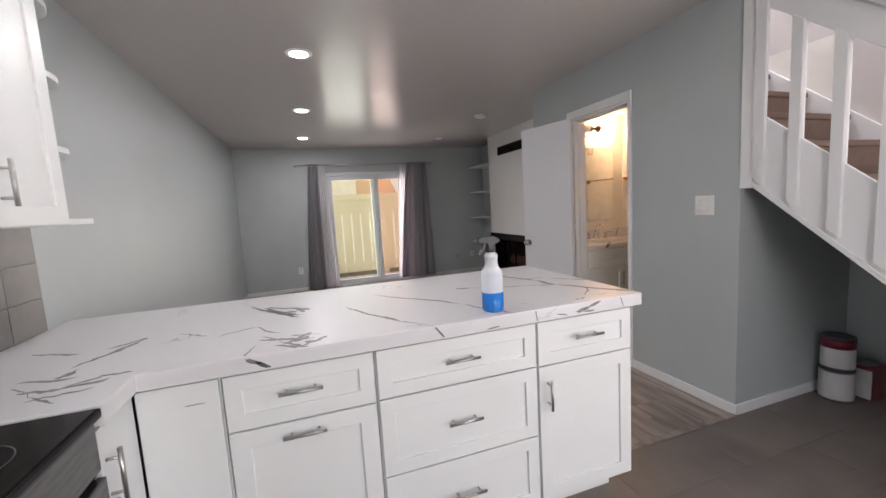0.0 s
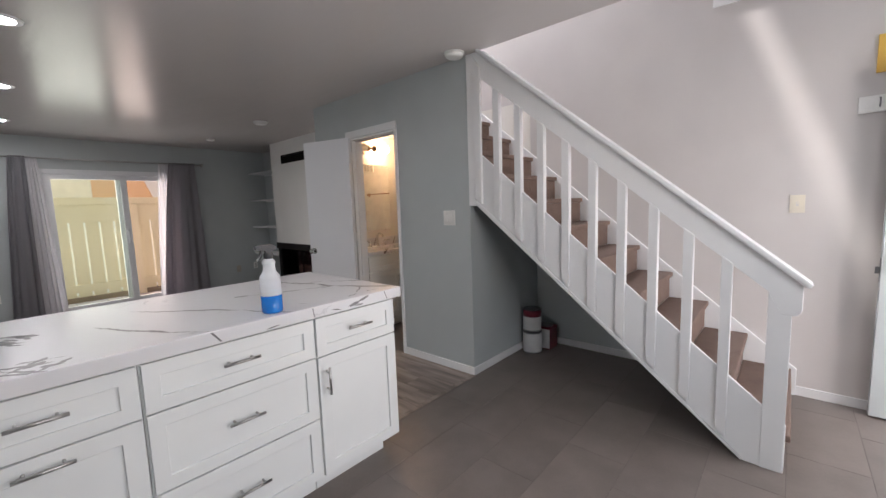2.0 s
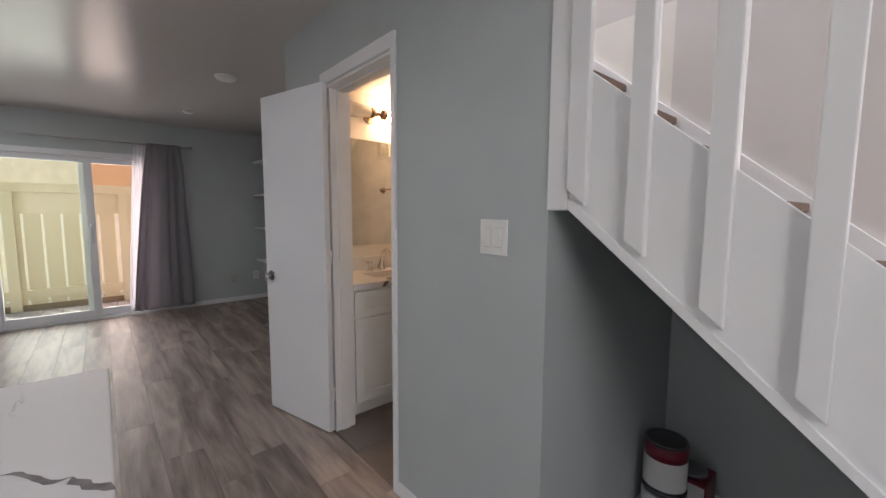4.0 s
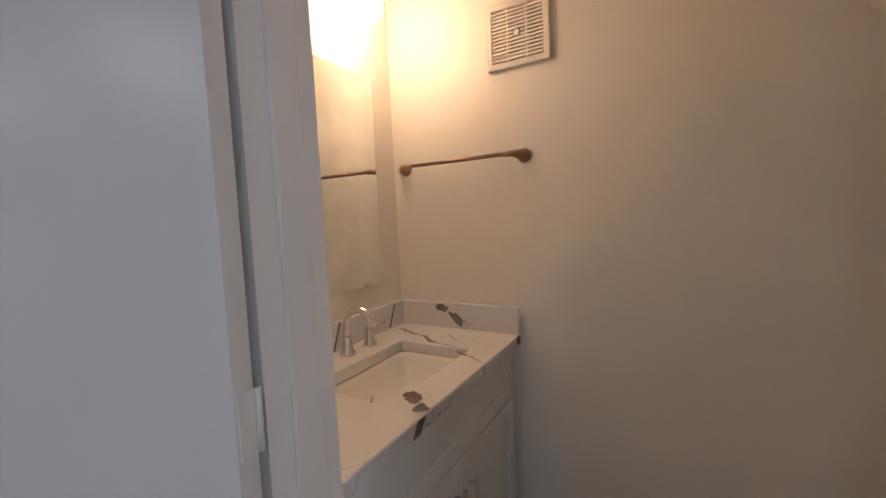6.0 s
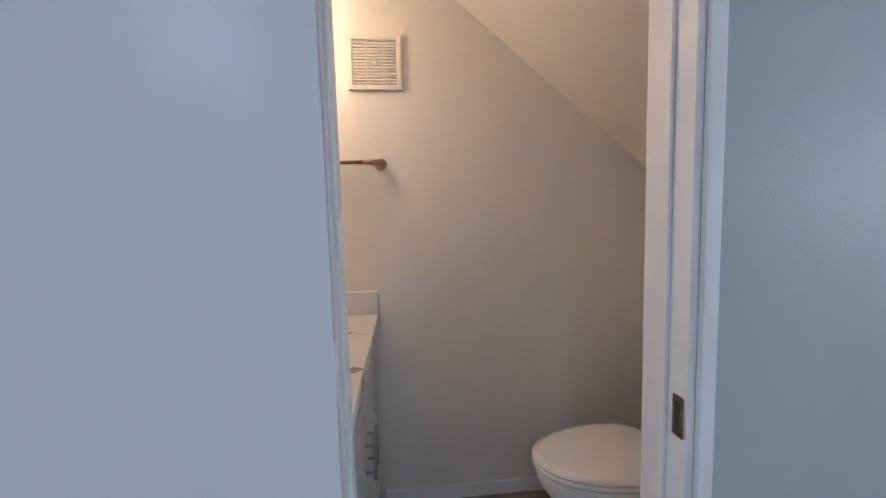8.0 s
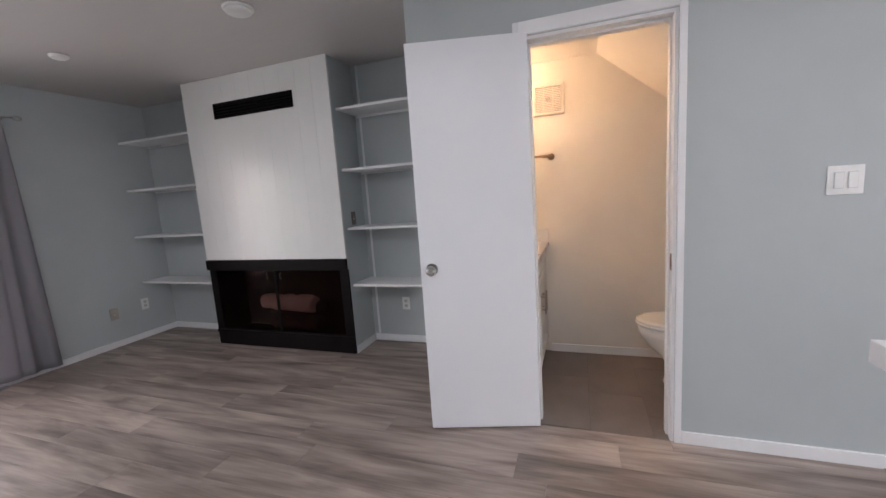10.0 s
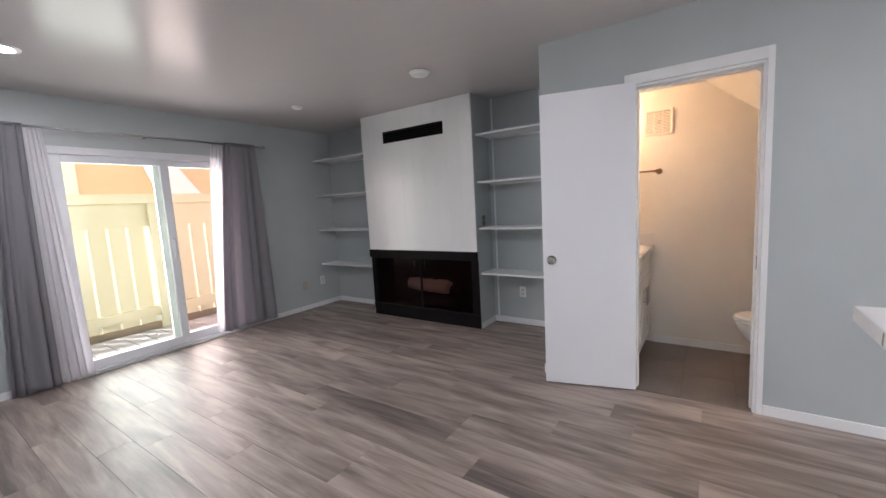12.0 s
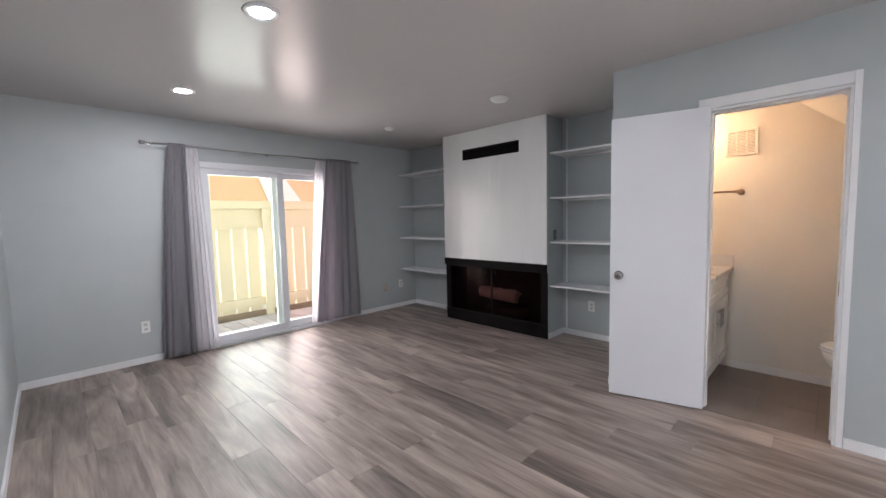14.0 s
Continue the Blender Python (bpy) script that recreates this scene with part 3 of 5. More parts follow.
# ---- sliding glass door ----
sl = thing("sliding_glass_door", -1.2, YN, 0, "white vinyl sliding glass door to the patio", "sliding door")
bm = bmesh.new()
for x0, x1, z0, z1 in ((SX0 - 0.05, SX0 + 0.03, 0, SZ + 0.03), (SX1 - 0.03, SX1 + 0.05, 0, SZ + 0.03), (SX0 + 0.03, SX1 - 0.03, SZ - 0.035, SZ + 0.03)):
    add_box(bm, x0, x1, YN - 0.018, YN + 0.105, z0, z1, 0.004)
add_box(bm, SX0 + 0.03, SX1 - 0.03, YN - 0.018, YN + 0.105, 0, 0.028, 0.003)
part("door_frame", bm, M_VINYL, sl)
for x0, x1, y0, nm, wr in ((SX0 + 0.03, -1.035, YN + 0.002, "sliding_panel", 0.075), (-1.16, SX1 - 0.03, YN + 0.052, "fixed_panel", 0.06)):
    bm = bmesh.new()
    y1, zb, zt, wl = y0 + 0.04, 0.03, SZ - 0.037, 0.075
    add_box(bm, x0, x0 + wl, y0, y1, zb, zt, 0.004)
    add_box(bm, x1 - wr, x1, y0, y1, zb, zt, 0.004)
    add_box(bm, x0 + wl, x1 - wr, y0, y1, zb, zb + 0.085, 0.004)
    add_box(bm, x0 + wl, x1 - wr, y0, y1, zt - 0.065, zt, 0.004)
    pn = part(nm, bm, M_VINYL, sl)
    g = block("pane", x0 + wl, x1 - wr, y0 + 0.015, y0 + 0.021, zb + 0.085, zt - 0.065, M_GLASS if nm == "sliding_panel" else M_CLEAR, pn, "clear glass pane", 0)
    g.visible_shadow = False
    if nm == "sliding_panel":
        bm = add_box(bmesh.new(), x1 - 0.058, x1 - 0.03, y0 - 0.012, y0, 0.93, 1.17, 0.005)
        add_tube(bm, [(x1 - 0.044, y0 - 0.01, 0.95), (x1 - 0.044, y0 - 0.04, 0.99), (x1 - 0.044, y0 - 0.04, 1.11), (x1 - 0.044, y0 - 0.01, 1.15)], 0.009, 10)
        part("pull_handle", bm, M_VINYL, pn)
part("threshold", add_box(bmesh.new(), SX0 - 0.03, SX1 + 0.03, YN - 0.07, YN - 0.019, 0.0, 0.014, 0.004), M_STEEL, sl, "low metal threshold strip")

# curtain rod and curtains
rod = thing("curtain_rod", -1.23, 5.54, 2.14, "thin brushed metal curtain rod with end caps", "curtain rod")
part("pole", add_tube(bmesh.new(), [(-2.39, 5.54, 2.142), (-0.06, 5.54, 2.142)], 0.009, 14), M_STEEL, rod)
for x, d in ((-2.39, -1), (-0.06, 1)):
    part("finial", add_tube(bmesh.new(), [(x, 5.54, 2.142), (x + d * 0.008, 5.54, 2.142), (x + d * 0.03, 5.54, 2.142), (x + d * 0.045, 5.54, 2.142)], [0.012, 0.02, 0.021, 0.012], 16), M_STEEL, rod)
for x in (-2.34, -1.22, -0.11):
    bm = add_tube(bmesh.new(), [(x, YN, 2.142), (x, 5.53, 2.142)], 0.006, 10)
    add_tube(bm, [(x, YN, 2.142), (x, YN - 0.006, 2.142)], 0.022, 16)
    part("bracket", bm, M_STEEL, rod)


def curtain(name, top, bottom, z0, z1, material, waves, depth, seed, label, y=5.54, lace=0.0):
    """A gathered cloth hung from the rod, spreading from its top to its bottom edge."""
    rnd = random.Random(seed)
    phase = [rnd.uniform(0, 6.28) for _ in range(5)]
    cols, rows = waves * 14, 36
    bm, grid = bmesh.new(), []
    for r in range(rows + 1):
        f = r / rows
        line = []
        for c in range(cols + 1):
            u = c / cols
            x0 = top[0] + (top[1] - top[0]) * u
            x1 = bottom[0] + (bottom[1] - bottom[0]) * u
            ease = f ** 0.8
            a = 2 * math.pi * waves * u + 0.7 * math.sin(2.1 * f + phase[0]) + 0.9 * math.sin(5 * u + phase[1]) + 1.1 * math.sin(11 * u + phase[4])
            d = depth * (0.45 + 0.75 * f) * (0.75 + 0.4 * math.sin(7.3 * u + phase[3])) * (math.sin(a) + 0.16 * math.sin(2.3 * a + phase[2]) + 0.25 * math.sin(0.5 * a + phase[3]))
            z = z1 + (z0 - z1) * f
            if lace and r == rows:
                z += lace * abs(math.sin(9 * a))
            line.append(bm.verts.new((x0 + (x1 - x0) * ease + 0.3 * depth * math.cos(a) * f, y + d * (0.4 if f < 0.03 else 1), z)))
        grid.append(line)
    for r in range(rows):
        for c in range(cols):
            bm.faces.new((grid[r][c], grid[r][c + 1], grid[r + 1][c + 1], grid[r + 1][c])).smooth = True
    ob = part(name, bm, material)
    sd = ob.modifiers.new("cloth", "SOLIDIFY")
    sd.thickness = 0.0015
    return tagged(ob, label, "curtain", "curtains at the sliding door")


curtain("curtain", (-2.21, -2.06), (-2.38, -2.08), 0.02, 2.162, M_DRAPE, 4, 0.022, 1, "long grey drape gathered beside the sliding door", 5.535)
curtain("curtain", (-0.50, -0.15), (-0.74, -0.09), 0.055, 2.162, M_DRAPE, 5, 0.022, 2, "long grey drape spread beside the sliding door", 5.535)
curtain("sheer_curtain", (-2.06, -1.955), (-2.09, -1.86), 0.012, 2.155, M_SHEER, 4, 0.014, 3, "white lace-edged sheer curtain gathered together", 5.55, 0.012)
curtain("sheer_curtain", (-0.625, -0.49), (-0.78, -0.60), 0.05, 2.155, M_SHEER, 4, 0.012, 4, "white sheer curtain gathered beside the drape", 5.575)

# ---- fireplace wall ----
chim = thing("chimney_panelling", CX, 3.82, 0.83, "white glossy painted board cladding over the fireplace", "wall panelling")
VY0, VY1, VZ0, VZ1 = 3.40, 4.245, 2.083, 2.214
n = 10
step = (CY1 - CY0) / n
for k in range(n):
    a, b = CY0 + k * step, CY0 + (k + 1) * step - 0.0005
    bm = bmesh.new()
    if b < VY0 or a > VY1:
        spans = [(0.83, ZC)]
    else:
        spans = [(0.83, VZ0), (VZ1, ZC)]
    for z0, z1 in spans:
        add_box(bm, CX, CX + 0.02, a, b, z0, z1, 0.0007)
    if len(spans) == 2:
        if a < VY0:
            add_box(bm, CX, CX + 0.02, a, VY0, VZ0, VZ1)
        if b > VY1:
            add_box(bm, CX, CX + 0.02, VY1, b, VZ0, VZ1)
    part("board", bm, M_PANEL, chim)
vent = thing("air_vent", CX, 3.82, VZ0, "black slatted air vent high in the white boards", "air vent")
bm = add_ring(bmesh.new(), [(VY0, VZ0), (VY1, VZ0), (VY1, VZ1), (VY0, VZ1)], 0.014, "x", CX - 0.006, CX + 0.016)
part("frame", bm, M_BLACK, vent)
block("backing", CX + 0.015, CX + 0.019, VY0 + 0.004, VY1 - 0.004, VZ0 + 0.004, VZ1 - 0.004, M_BLACK, vent, "", 0)
for k in range(4):
    z = VZ0 + 0.022 + k * 0.025
    part("slat", add_prism(bmesh.new(), [(CX - 0.003, z), (CX + 0.013, z + 0.012), (CX + 0.013, z + 0.015), (CX - 0.003, z + 0.003)], "y", VY0 + 0.014, VY1 - 0.014), M_BLACK, vent)

fp = thing("fireplace", CX, 3.82, 0, "black steel fireplace with smoked glass doors and a log", "fireplace")
bm = bmesh.new()
FXF = CX + 0.012
add_box(bm, FXF - 0.03, FXF + 0.006, CY0 + 0.001, CY1 - 0.001, 0.735, 0.828, 0.004)
add_box(bm, FXF, FXF + 0.02, CY0 + 0.002, CY0 + 0.075, 0.15, 0.735, 0.002)
add_box(bm, FXF, FXF + 0.02, CY1 - 0.075, CY1 - 0.002, 0.15, 0.735, 0.002)
add_box(bm, FXF, FXF + 0.02, CY0 + 0.002, CY1 - 0.002, 0.0, 0.15, 0.002)
part("surround", bm, M_BLACK, fp)
part("hearth_lip", add_box(bmesh.new(), FXF - 0.012, FXF, CY0 + 0.002, CY1 - 0.002, 0.12, 0.15, 0.003), M_BLACK, fp)
bm = bmesh.new()
add_box(bm, XE - 0.03, XE - 0.01, CY0 + 0.072, CY1 - 0.072, 0.1, 0.825)
add_box(bm, FXF + 0.022, XE - 0.03, CY0 + 0.072, CY0 + 0.09, 0.1, 0.825)
add_box(bm, FXF + 0.022, XE - 0.03, CY1 - 0.09, CY1 - 0.072, 0.1, 0.825)
add_box(bm, FXF + 0.022, XE - 0.03, CY0 + 0.072, CY1 - 0.072, 0.08, 0.1)
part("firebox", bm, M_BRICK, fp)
mid = 0.5 * (CY0 + CY1)
for a, b in ((CY0 + 0.076, mid - 0.002), (mid + 0.002, CY1 - 0.076)):
    bm = add_ring(bmesh.new(), [(a, 0.151), (b, 0.151), (b, 0.734), (a, 0.734)], 0.010, "x", FXF + 0.001, FXF + 0.015)
    dr = part("glass_door", bm, M_BLACK, fp)
    block("pane", FXF + 0.006, FXF + 0.011, a + 0.010, b - 0.010, 0.161, 0.724, M_DARKGLASS, dr, "smoked glass pane", 0)
    hy = mid + (0.075 if a > mid else -0.075)
    part("handle", add_tube(bmesh.new(), [(FXF, hy, 0.655), (FXF - 0.018, hy, 0.66), (FXF - 0.018, hy, 0.70), (FXF, hy, 0.705)], 0.0035, 8), M_GREYPLASTIC, dr)
rnd = random.Random(5)
for (ly, lz, lr, ln, lx, tilt) in ((3.78, 0.405, 0.078, 0.56, 0.80, 0.015), (3.72, 0.33, 0.06, 0.6, 0.86, -0.03), (3.7, 0.2, 0.055, 0.5, 0.80, 0.0), (3.74, 0.21, 0.06, 0.55, 0.91, 0.0)):
    pts = [(lx + 0.01 * rnd.uniform(-1, 1), ly - ln / 2 + ln * k / 8, lz + tilt * (k - 4) / 4 + 0.008 * rnd.uniform(-1, 1)) for k in range(9)]
    # lower logs share the firebox's near-black, so only the top log stands out
    part("log", add_tube(bmesh.new(), pts, [lr * rnd.uniform(0.85, 1.1) for _ in range(9)], 12), M_LOG if lz > 0.38 else M_BRICK, fp, "split firewood log" if lz > 0.38 else "near-black lower log")
bm = bmesh.new()
for k in range(7):
    add_tube(bm, [(0.76, 3.5 + k * 0.1, 0.14), (0.95, 3.5 + k * 0.1, 0.14)], 0.007, 6)
add_tube(bm, [(0.77, 3.45, 0.132), (0.77, 4.15, 0.132)], 0.008, 6)
add_tube(bm, [(0.93, 3.45, 0.132), (0.93, 4.15, 0.132)], 0.008, 6)
for x in (0.77, 0.93):
    for y in (3.5, 4.1):
        add_tube(bm, [(x, y, 0.1), (x, y, 0.132)], 0.008, 6)
part("grate", bm, M_BLACK, fp)

# shelves in both alcoves
for z in (0.59, 1.07, 1.55, 2.03):
    for y0, y1, lab in ((CY1 + 0.001, YN - 0.001, "white painted alcove shelf beside the window wall"), (2.089, CY0 - 0.001, "white painted alcove shelf behind the open door")):
        sh = thing("alcove_shelf", 0.9, 0.5 * (y0 + y1), z, lab, "shelf", "alcove shelves")
        block("shelf_board", 0.755, XE - 0.001, y0, y1, z - 0.011, z + 0.009, M_WHITE, sh, "", 0.002)
        block("cleat", XE - 0.014, XE - 0.0012, y0 + 0.01, y1 - 0.01, z - 0.03, z - 0.011, M_WHITE, sh, "", 0.001)
strip = thing("shelf_strip", 1.04, 3.0, 0, "slim white painted standard strip in the alcove corner", "shelf standard")
block("strip", XE - 0.008, XE - 0.0005, CY0 - 0.06, CY0 - 0.04, 0.066, ZC - 0.002, M_WHITE, strip)

# ---- ceiling fixtures ----
# fourth continues the row out of view; fifth is added to brighten under the stairs
for x, y in ((-2.258, 1.405), (-2.258, 2.98), (-2.258, 4.61), (-2.258, -0.17), (-0.95, -1.95)):
    dl = thing("downlight", x, y, ZC, "round white recessed ceiling downlight, switched on", "downlight", "ceiling downlights")
    bm = bmesh.new()
    add_lathe(bm, [(0.055, -0.002), (0.058, -0.008), (0.086, -0.006), (0.09, 0.0)], x, y, ZC, 32)
    part("rim", bm, M_WHITE, dl)
    part("lens", add_lathe(bmesh.new(), [(0.054, -0.0065), (0.054, -0.001)], x, y, ZC, 32), M_LED, dl, "glowing lens")
for x, y, r, h, lab, nm in ((-0.10, 0.03, 0.065, 0.035, "round white smoke alarm on the ceiling", "smoke_alarm"), (-0.14, 3.05, 0.075, 0.03, "round white smoke alarm on the ceiling", "smoke_alarm"), (-0.18, 4.62, 0.05, 0.022, "small round white cover on the ceiling", "ceiling_cover")):
    sa = thing(nm, x, y, ZC, lab, "smoke alarm")
    part("base", add_lathe(bmesh.new(), [(r * 1.12, 0), (r * 1.12, -0.008), (r, -0.009)], x, y, ZC, 28), M_PLATE, sa)
    part("body", add_lathe(bmesh.new(), [(r, -0.0085), (r * 0.95, -h * 0.8), (r * 0.8, -h), (r * 0.3, -h)], x, y, ZC, 28), M_PLATE, sa)

# ---- stairs ----
RISE, RUN, SY0, FIRST, NSTEP = 0.198, 0.238, -1.861, 0.183, 14
st = thing("staircase", 0.52, -0.6, 0, "straight staircase with tan carpeted treads", "staircase")
for k in range(NSTEP):
    y, z = SY0 + k * RUN, min(FIRST + k * RISE, 2.668)
    if k < NSTEP - 1:
        part("tread", add_box(bmesh.new(), 0.028, XE - 0.022, y - 0.022, y + RUN, z - 0.035, z, 0.008), M_CARPET, st)
    part("riser", add_box(bmesh.new(), 0.028, XE - 0.022, y, y + 0.018, max(0.0, FIRST + (k - 1) * RISE), z - 0.036), M_CARPET, st)


def slope_z(y, lift):
    return lift + (y - SY0) * RISE / RUN


part("stringer", add_prism(bmesh.new(), [(SY0 - 0.05, 0.0), (SY0 - 0.05, 0.18), (1.2, slope_z(1.2, 0.22)), (1.2, slope_z(1.2, -0.14)), (SY0 + 0.18, 0.0)], "x", XE - 0.022, XE - 0.001, 0.003), M_WHITE, st, "white painted wall stringer")
part("soffit", add_prism(bmesh.new(), [(-1.73, 0.0), (-1.765, 0.0), (0.049, slope_z(0.049, -0.10)), (0.049, slope_z(0.049, -0.125))], "x", 0.024, XE - 0.002), M_WALL, st, "grey painted underside")

bal = thing("stair_balustrade", -0.03, -0.95, 0, "white painted board balustrade with square balusters", "balustrade")
SL = 0.83


def yz(y, z0, y0):
    return z0 + SL * (y - y0)


def low(y):
    return yz(y, 1.331, -0.082)


def panel_top(y):
    return 1.705 + 0.838 * (y + 0.113)


def band_low(y):
    return 2.24 + 0.817 * (y + 0.118)


def rail_top(y):
    return 2.405 + 0.833 * (y + 0.132)


part("side_panel", add_prism(bmesh.new(), [(-0.002, low(0)), (-0.002, panel_top(0)), (-1.862, panel_top(-1.862)), (-1.862, 0.0), (-1.71, 0.0)], "x", 0.002, 0.020, 0.002), M_WHITE, bal)
part("edge_trim", add_prism(bmesh.new(), [(-0.0, low(0) - 0.004), (-0.0, low(0) + 0.03), (-1.70, low(-1.70) + 0.03), (-1.70, max(0.0, low(-1.70) - 0.004))], "x", -0.006, 0.023, 0.002), M_WHITE, bal)
part("top_band", add_prism(bmesh.new(), [(-0.002, band_low(0)), (-0.002, ZC - 0.002), (-0.10, ZC - 0.002), (-1.892, rail_top(-1.892)), (-1.892, rail_top(-1.892) - 0.13), (-1.875, rail_top(-1.895) - 0.15), (-1.82, rail_top(-1.895) - 0.15), (-1.77, band_low(-1.77))], "x", -0.008, 0.026, 0.003), M_WHITE, bal)
cap_top = [(-0.105, rail_top(-0.105) - 0.006), (-0.105, rail_top(-0.105) + 0.018), (-0.15, rail_top(-0.15) + 0.03), (-1.905, rail_top(-1.905) + 0.03), (-1.925, rail_top(-1.905) + 0.012), (-1.91, rail_top(-1.905) - 0.008)]
part("handrail", add_prism(bmesh.new(), cap_top, "x", -0.038, 0.058, 0.009), M_WHITE, bal)
for yc in [-0.258 - 0.1685 * k for k in range(9)]:
    a, b = yc - 0.0235, yc + 0.0235
    part("baluster", add_prism(bmesh.new(), [(a, low(a) + 0.062), (b, low(b) + 0.062), (b, band_low(b) + 0.01), (a, band_low(a) + 0.01)], "x", -0.022, 0.0018, 0.003), M_WHITE, bal)
    part("baluster_back", add_prism(bmesh.new(), [(a, panel_top(a) - 0.02), (b, panel_top(b) - 0.02), (b, band_low(b) + 0.01), (a, band_low(a) + 0.01)], "x", 0.0022, 0.020, 0.002), M_WHITE, bal)
part("newel_post", add_box(bmesh.new(), -0.006, 0.026, -1.858, -1.770, 0, rail_top(-1.80) - 0.08, 0.003), M_WHITE, bal)
part("wall_post", add_prism(bmesh.new(), [(-0.125, low(-0.125) + 0.055), (-0.07, low(-0.07) + 0.055), (-0.07, ZC - 0.03), (-0.125, ZC - 0.12)], "x", -0.022, 0.0018, 0.003), M_WHITE, bal)
part("corner_post", add_box(bmesh.new(), -0.010, 0.028, -0.068, -0.001, 1.338, ZC - 0.003, 0.003), M_WHITE, bal)

# white corner box high on the stair wall
box = thing("ceiling_box", 0.98, -1.5, 2.64, "white painted box end high on the stair wall", "soffit")
part("box", add_box(bmesh.new(), 1.028, XE - 0.001, -1.90, -1.36, 2.64, 2.95, 0.004), M_WHITE, box)

# front door, open against the wall
fd = thing("front_door", 0.95, -3.06, 0, "grey front door standing open along the wall", "door")
fl = part("leaf", add_box(bmesh.new(), 0.935, 0.978, -3.07, -2.235, 0.012, 2.04, 0.003), M_WALL, fd)
bm = add_box(bmesh.new(), 0.945, 0.968, -2.2352, -2.2325, 0.82, 0.96)
add_box(bm, 0.948, 0.965, -2.2325, -2.214, 0.87, 0.91, 0.003)
part("latch", bm, M_TIN, fl, "dark metal latch")
bm = add_tube(bmesh.new(), [(0.935, -2.30, 0.93), (0.925, -2.30, 0.93)], 0.03, 16)
add_tube(bm, [(0.926, -2.30, 0.93), (0.90, -2.30, 0.93), (0.885, -2.30, 0.93), (0.872, -2.30, 0.93)], [0.011, 0.02, 0.026, 0.015], 16)
part("knob", bm, M_TIN, fl)

# switches and outlets


def plate(name, x, y, z, axis, w, h, label, material, kind):
    """A cover plate on a wall whose outward direction is the axis (-x or -y), with its rockers or sockets."""
    ob = thing(name, x, y, z, label, "outlet" if kind == "outlet" else "switch")

    def put(nm, u0, u1, z0, z1, d0, d1, m, bevel=0.001):
        if axis == "-x":
            block(nm, x - d1, x - d0, y + u0, y + u1, z + z0, z + z1, m, ob, "", bevel)
        else:
            block(nm, x + u0, x + u1, y - d1, y - d0, z + z0, z + z1, m, ob, "", bevel)
    put("cover_plate", -w / 2, w / 2, -h / 2, h / 2, 0.0, 0.006, material, 0.002)
    if kind == "double":
        for c in (-0.023, 0.023):
            put("rocker_frame", c - 0.017, c + 0.017, -0.034, 0.034, 0.0062, 0.0072, M_LABEL, 0)
            put("rocker", c - 0.0145, c + 0.0145, -0.031, 0.031, 0.0074, 0.011, material)
    elif kind == "outlet":
        for c in (-0.021, 0.021):
            put("socket", -0.015, 0.015, c - 0.014, c + 0.014, 0.0062, 0.0085, M_LABEL)
            for u in (-0.006, 0.006):
                put("slot", u - 0.0015, u + 0.0015, c - 0.004, c + 0.006, 0.0086, 0.0092, M_GAP, 0)
    else:
        put("toggle_frame", -0.006, 0.006, -0.013, 0.013, 0.0062, 0.0072, M_LABEL, 0)
        put("toggle", -0.004, 0.004, -0.003, 0.012, 0.0073, 0.016, material)
    return ob


plate("light_switch", 0, 0.208, 1.248, "-x", 0.118, 0.118, "white double rocker light switch on the grey wall", M_PLATE, "double")
plate("light_switch", XE, -1.86, 1.28, "-x", 0.075, 0.115, "almond toggle light switch on the stair wall", M_ALMOND, "toggle")
plate("wall_outlet", -2.484, YN, 0.357, "-y", 0.072, 0.116, "white wall outlet beside the drape", M_PLATE, "outlet")
plate("wall_outlet", 0.74, YN, 0.36, "-y", 0.072, 0.116, "white wall outlet near the alcove", M_PLATE, "outlet")
plate("wall_outlet", 0.44, YN, 0.335, "-y", 0.072, 0.116, "beige cable outlet on the grey wall", M_BEIGE, "toggle")
plate("wall_outlet", XE, 2.714, 0.357, "-x", 0.072, 0.116, "white wall outlet under the alcove shelf", M_PLATE, "outlet")
plate("light_switch", 0.86, CY0, 1.15, "-y", 0.06, 0.11, "dark brown switch on the side of the chimney", M_BROWNPLATE, "toggle")
# small hook rail and yellow sign on the stair wall, by the front door
hk = thing("hook_rail", XE, -2.16, 1.86, "small white wall-mounted hook rail by the front door", "hook rail")
block("rail", XE - 0.018, XE, -2.27, -2.10, 1.80, 1.895, M_PLATE, hk)
part("hook", add_tube(bmesh.new(), [(XE - 0.018, -2.185, 1.88), (XE - 0.04, -2.185, 1.875), (XE - 0.045, -2.185, 1.84), (XE - 0.035, -2.185, 1.825)], 0.004, 8), M_TIN, hk)
ys = thing("wall_notice", XE, -2.24, 2.15, "small square yellow plaque on the stair wall", "plaque")
block("plaque", XE - 0.012, XE, -2.33, -2.162, 2.02, 2.23, plain("yellow_enamel", (0.75, 0.48, 0.10), 0.5), ys)

# ---- kitchen ----


def shaker(name, x0, x1, z0, z1, yf, parent, rail=0.058):
    """A framed front with a sunk panel; its face looks along -y."""
    bm = add_ring(bmesh.new(), [(x0, z0), (x1, z0), (x1, z1), (x0, z1)], rail, "y", yf, yf + 0.018)
    fr = part(name, bm, M_CAB, parent)
    block("sunk_panel", x0 + rail, x1 - rail, yf + 0.009, yf + 0.017, z0 + rail, z1 - rail, M_CAB, fr, "", 0)
    return fr


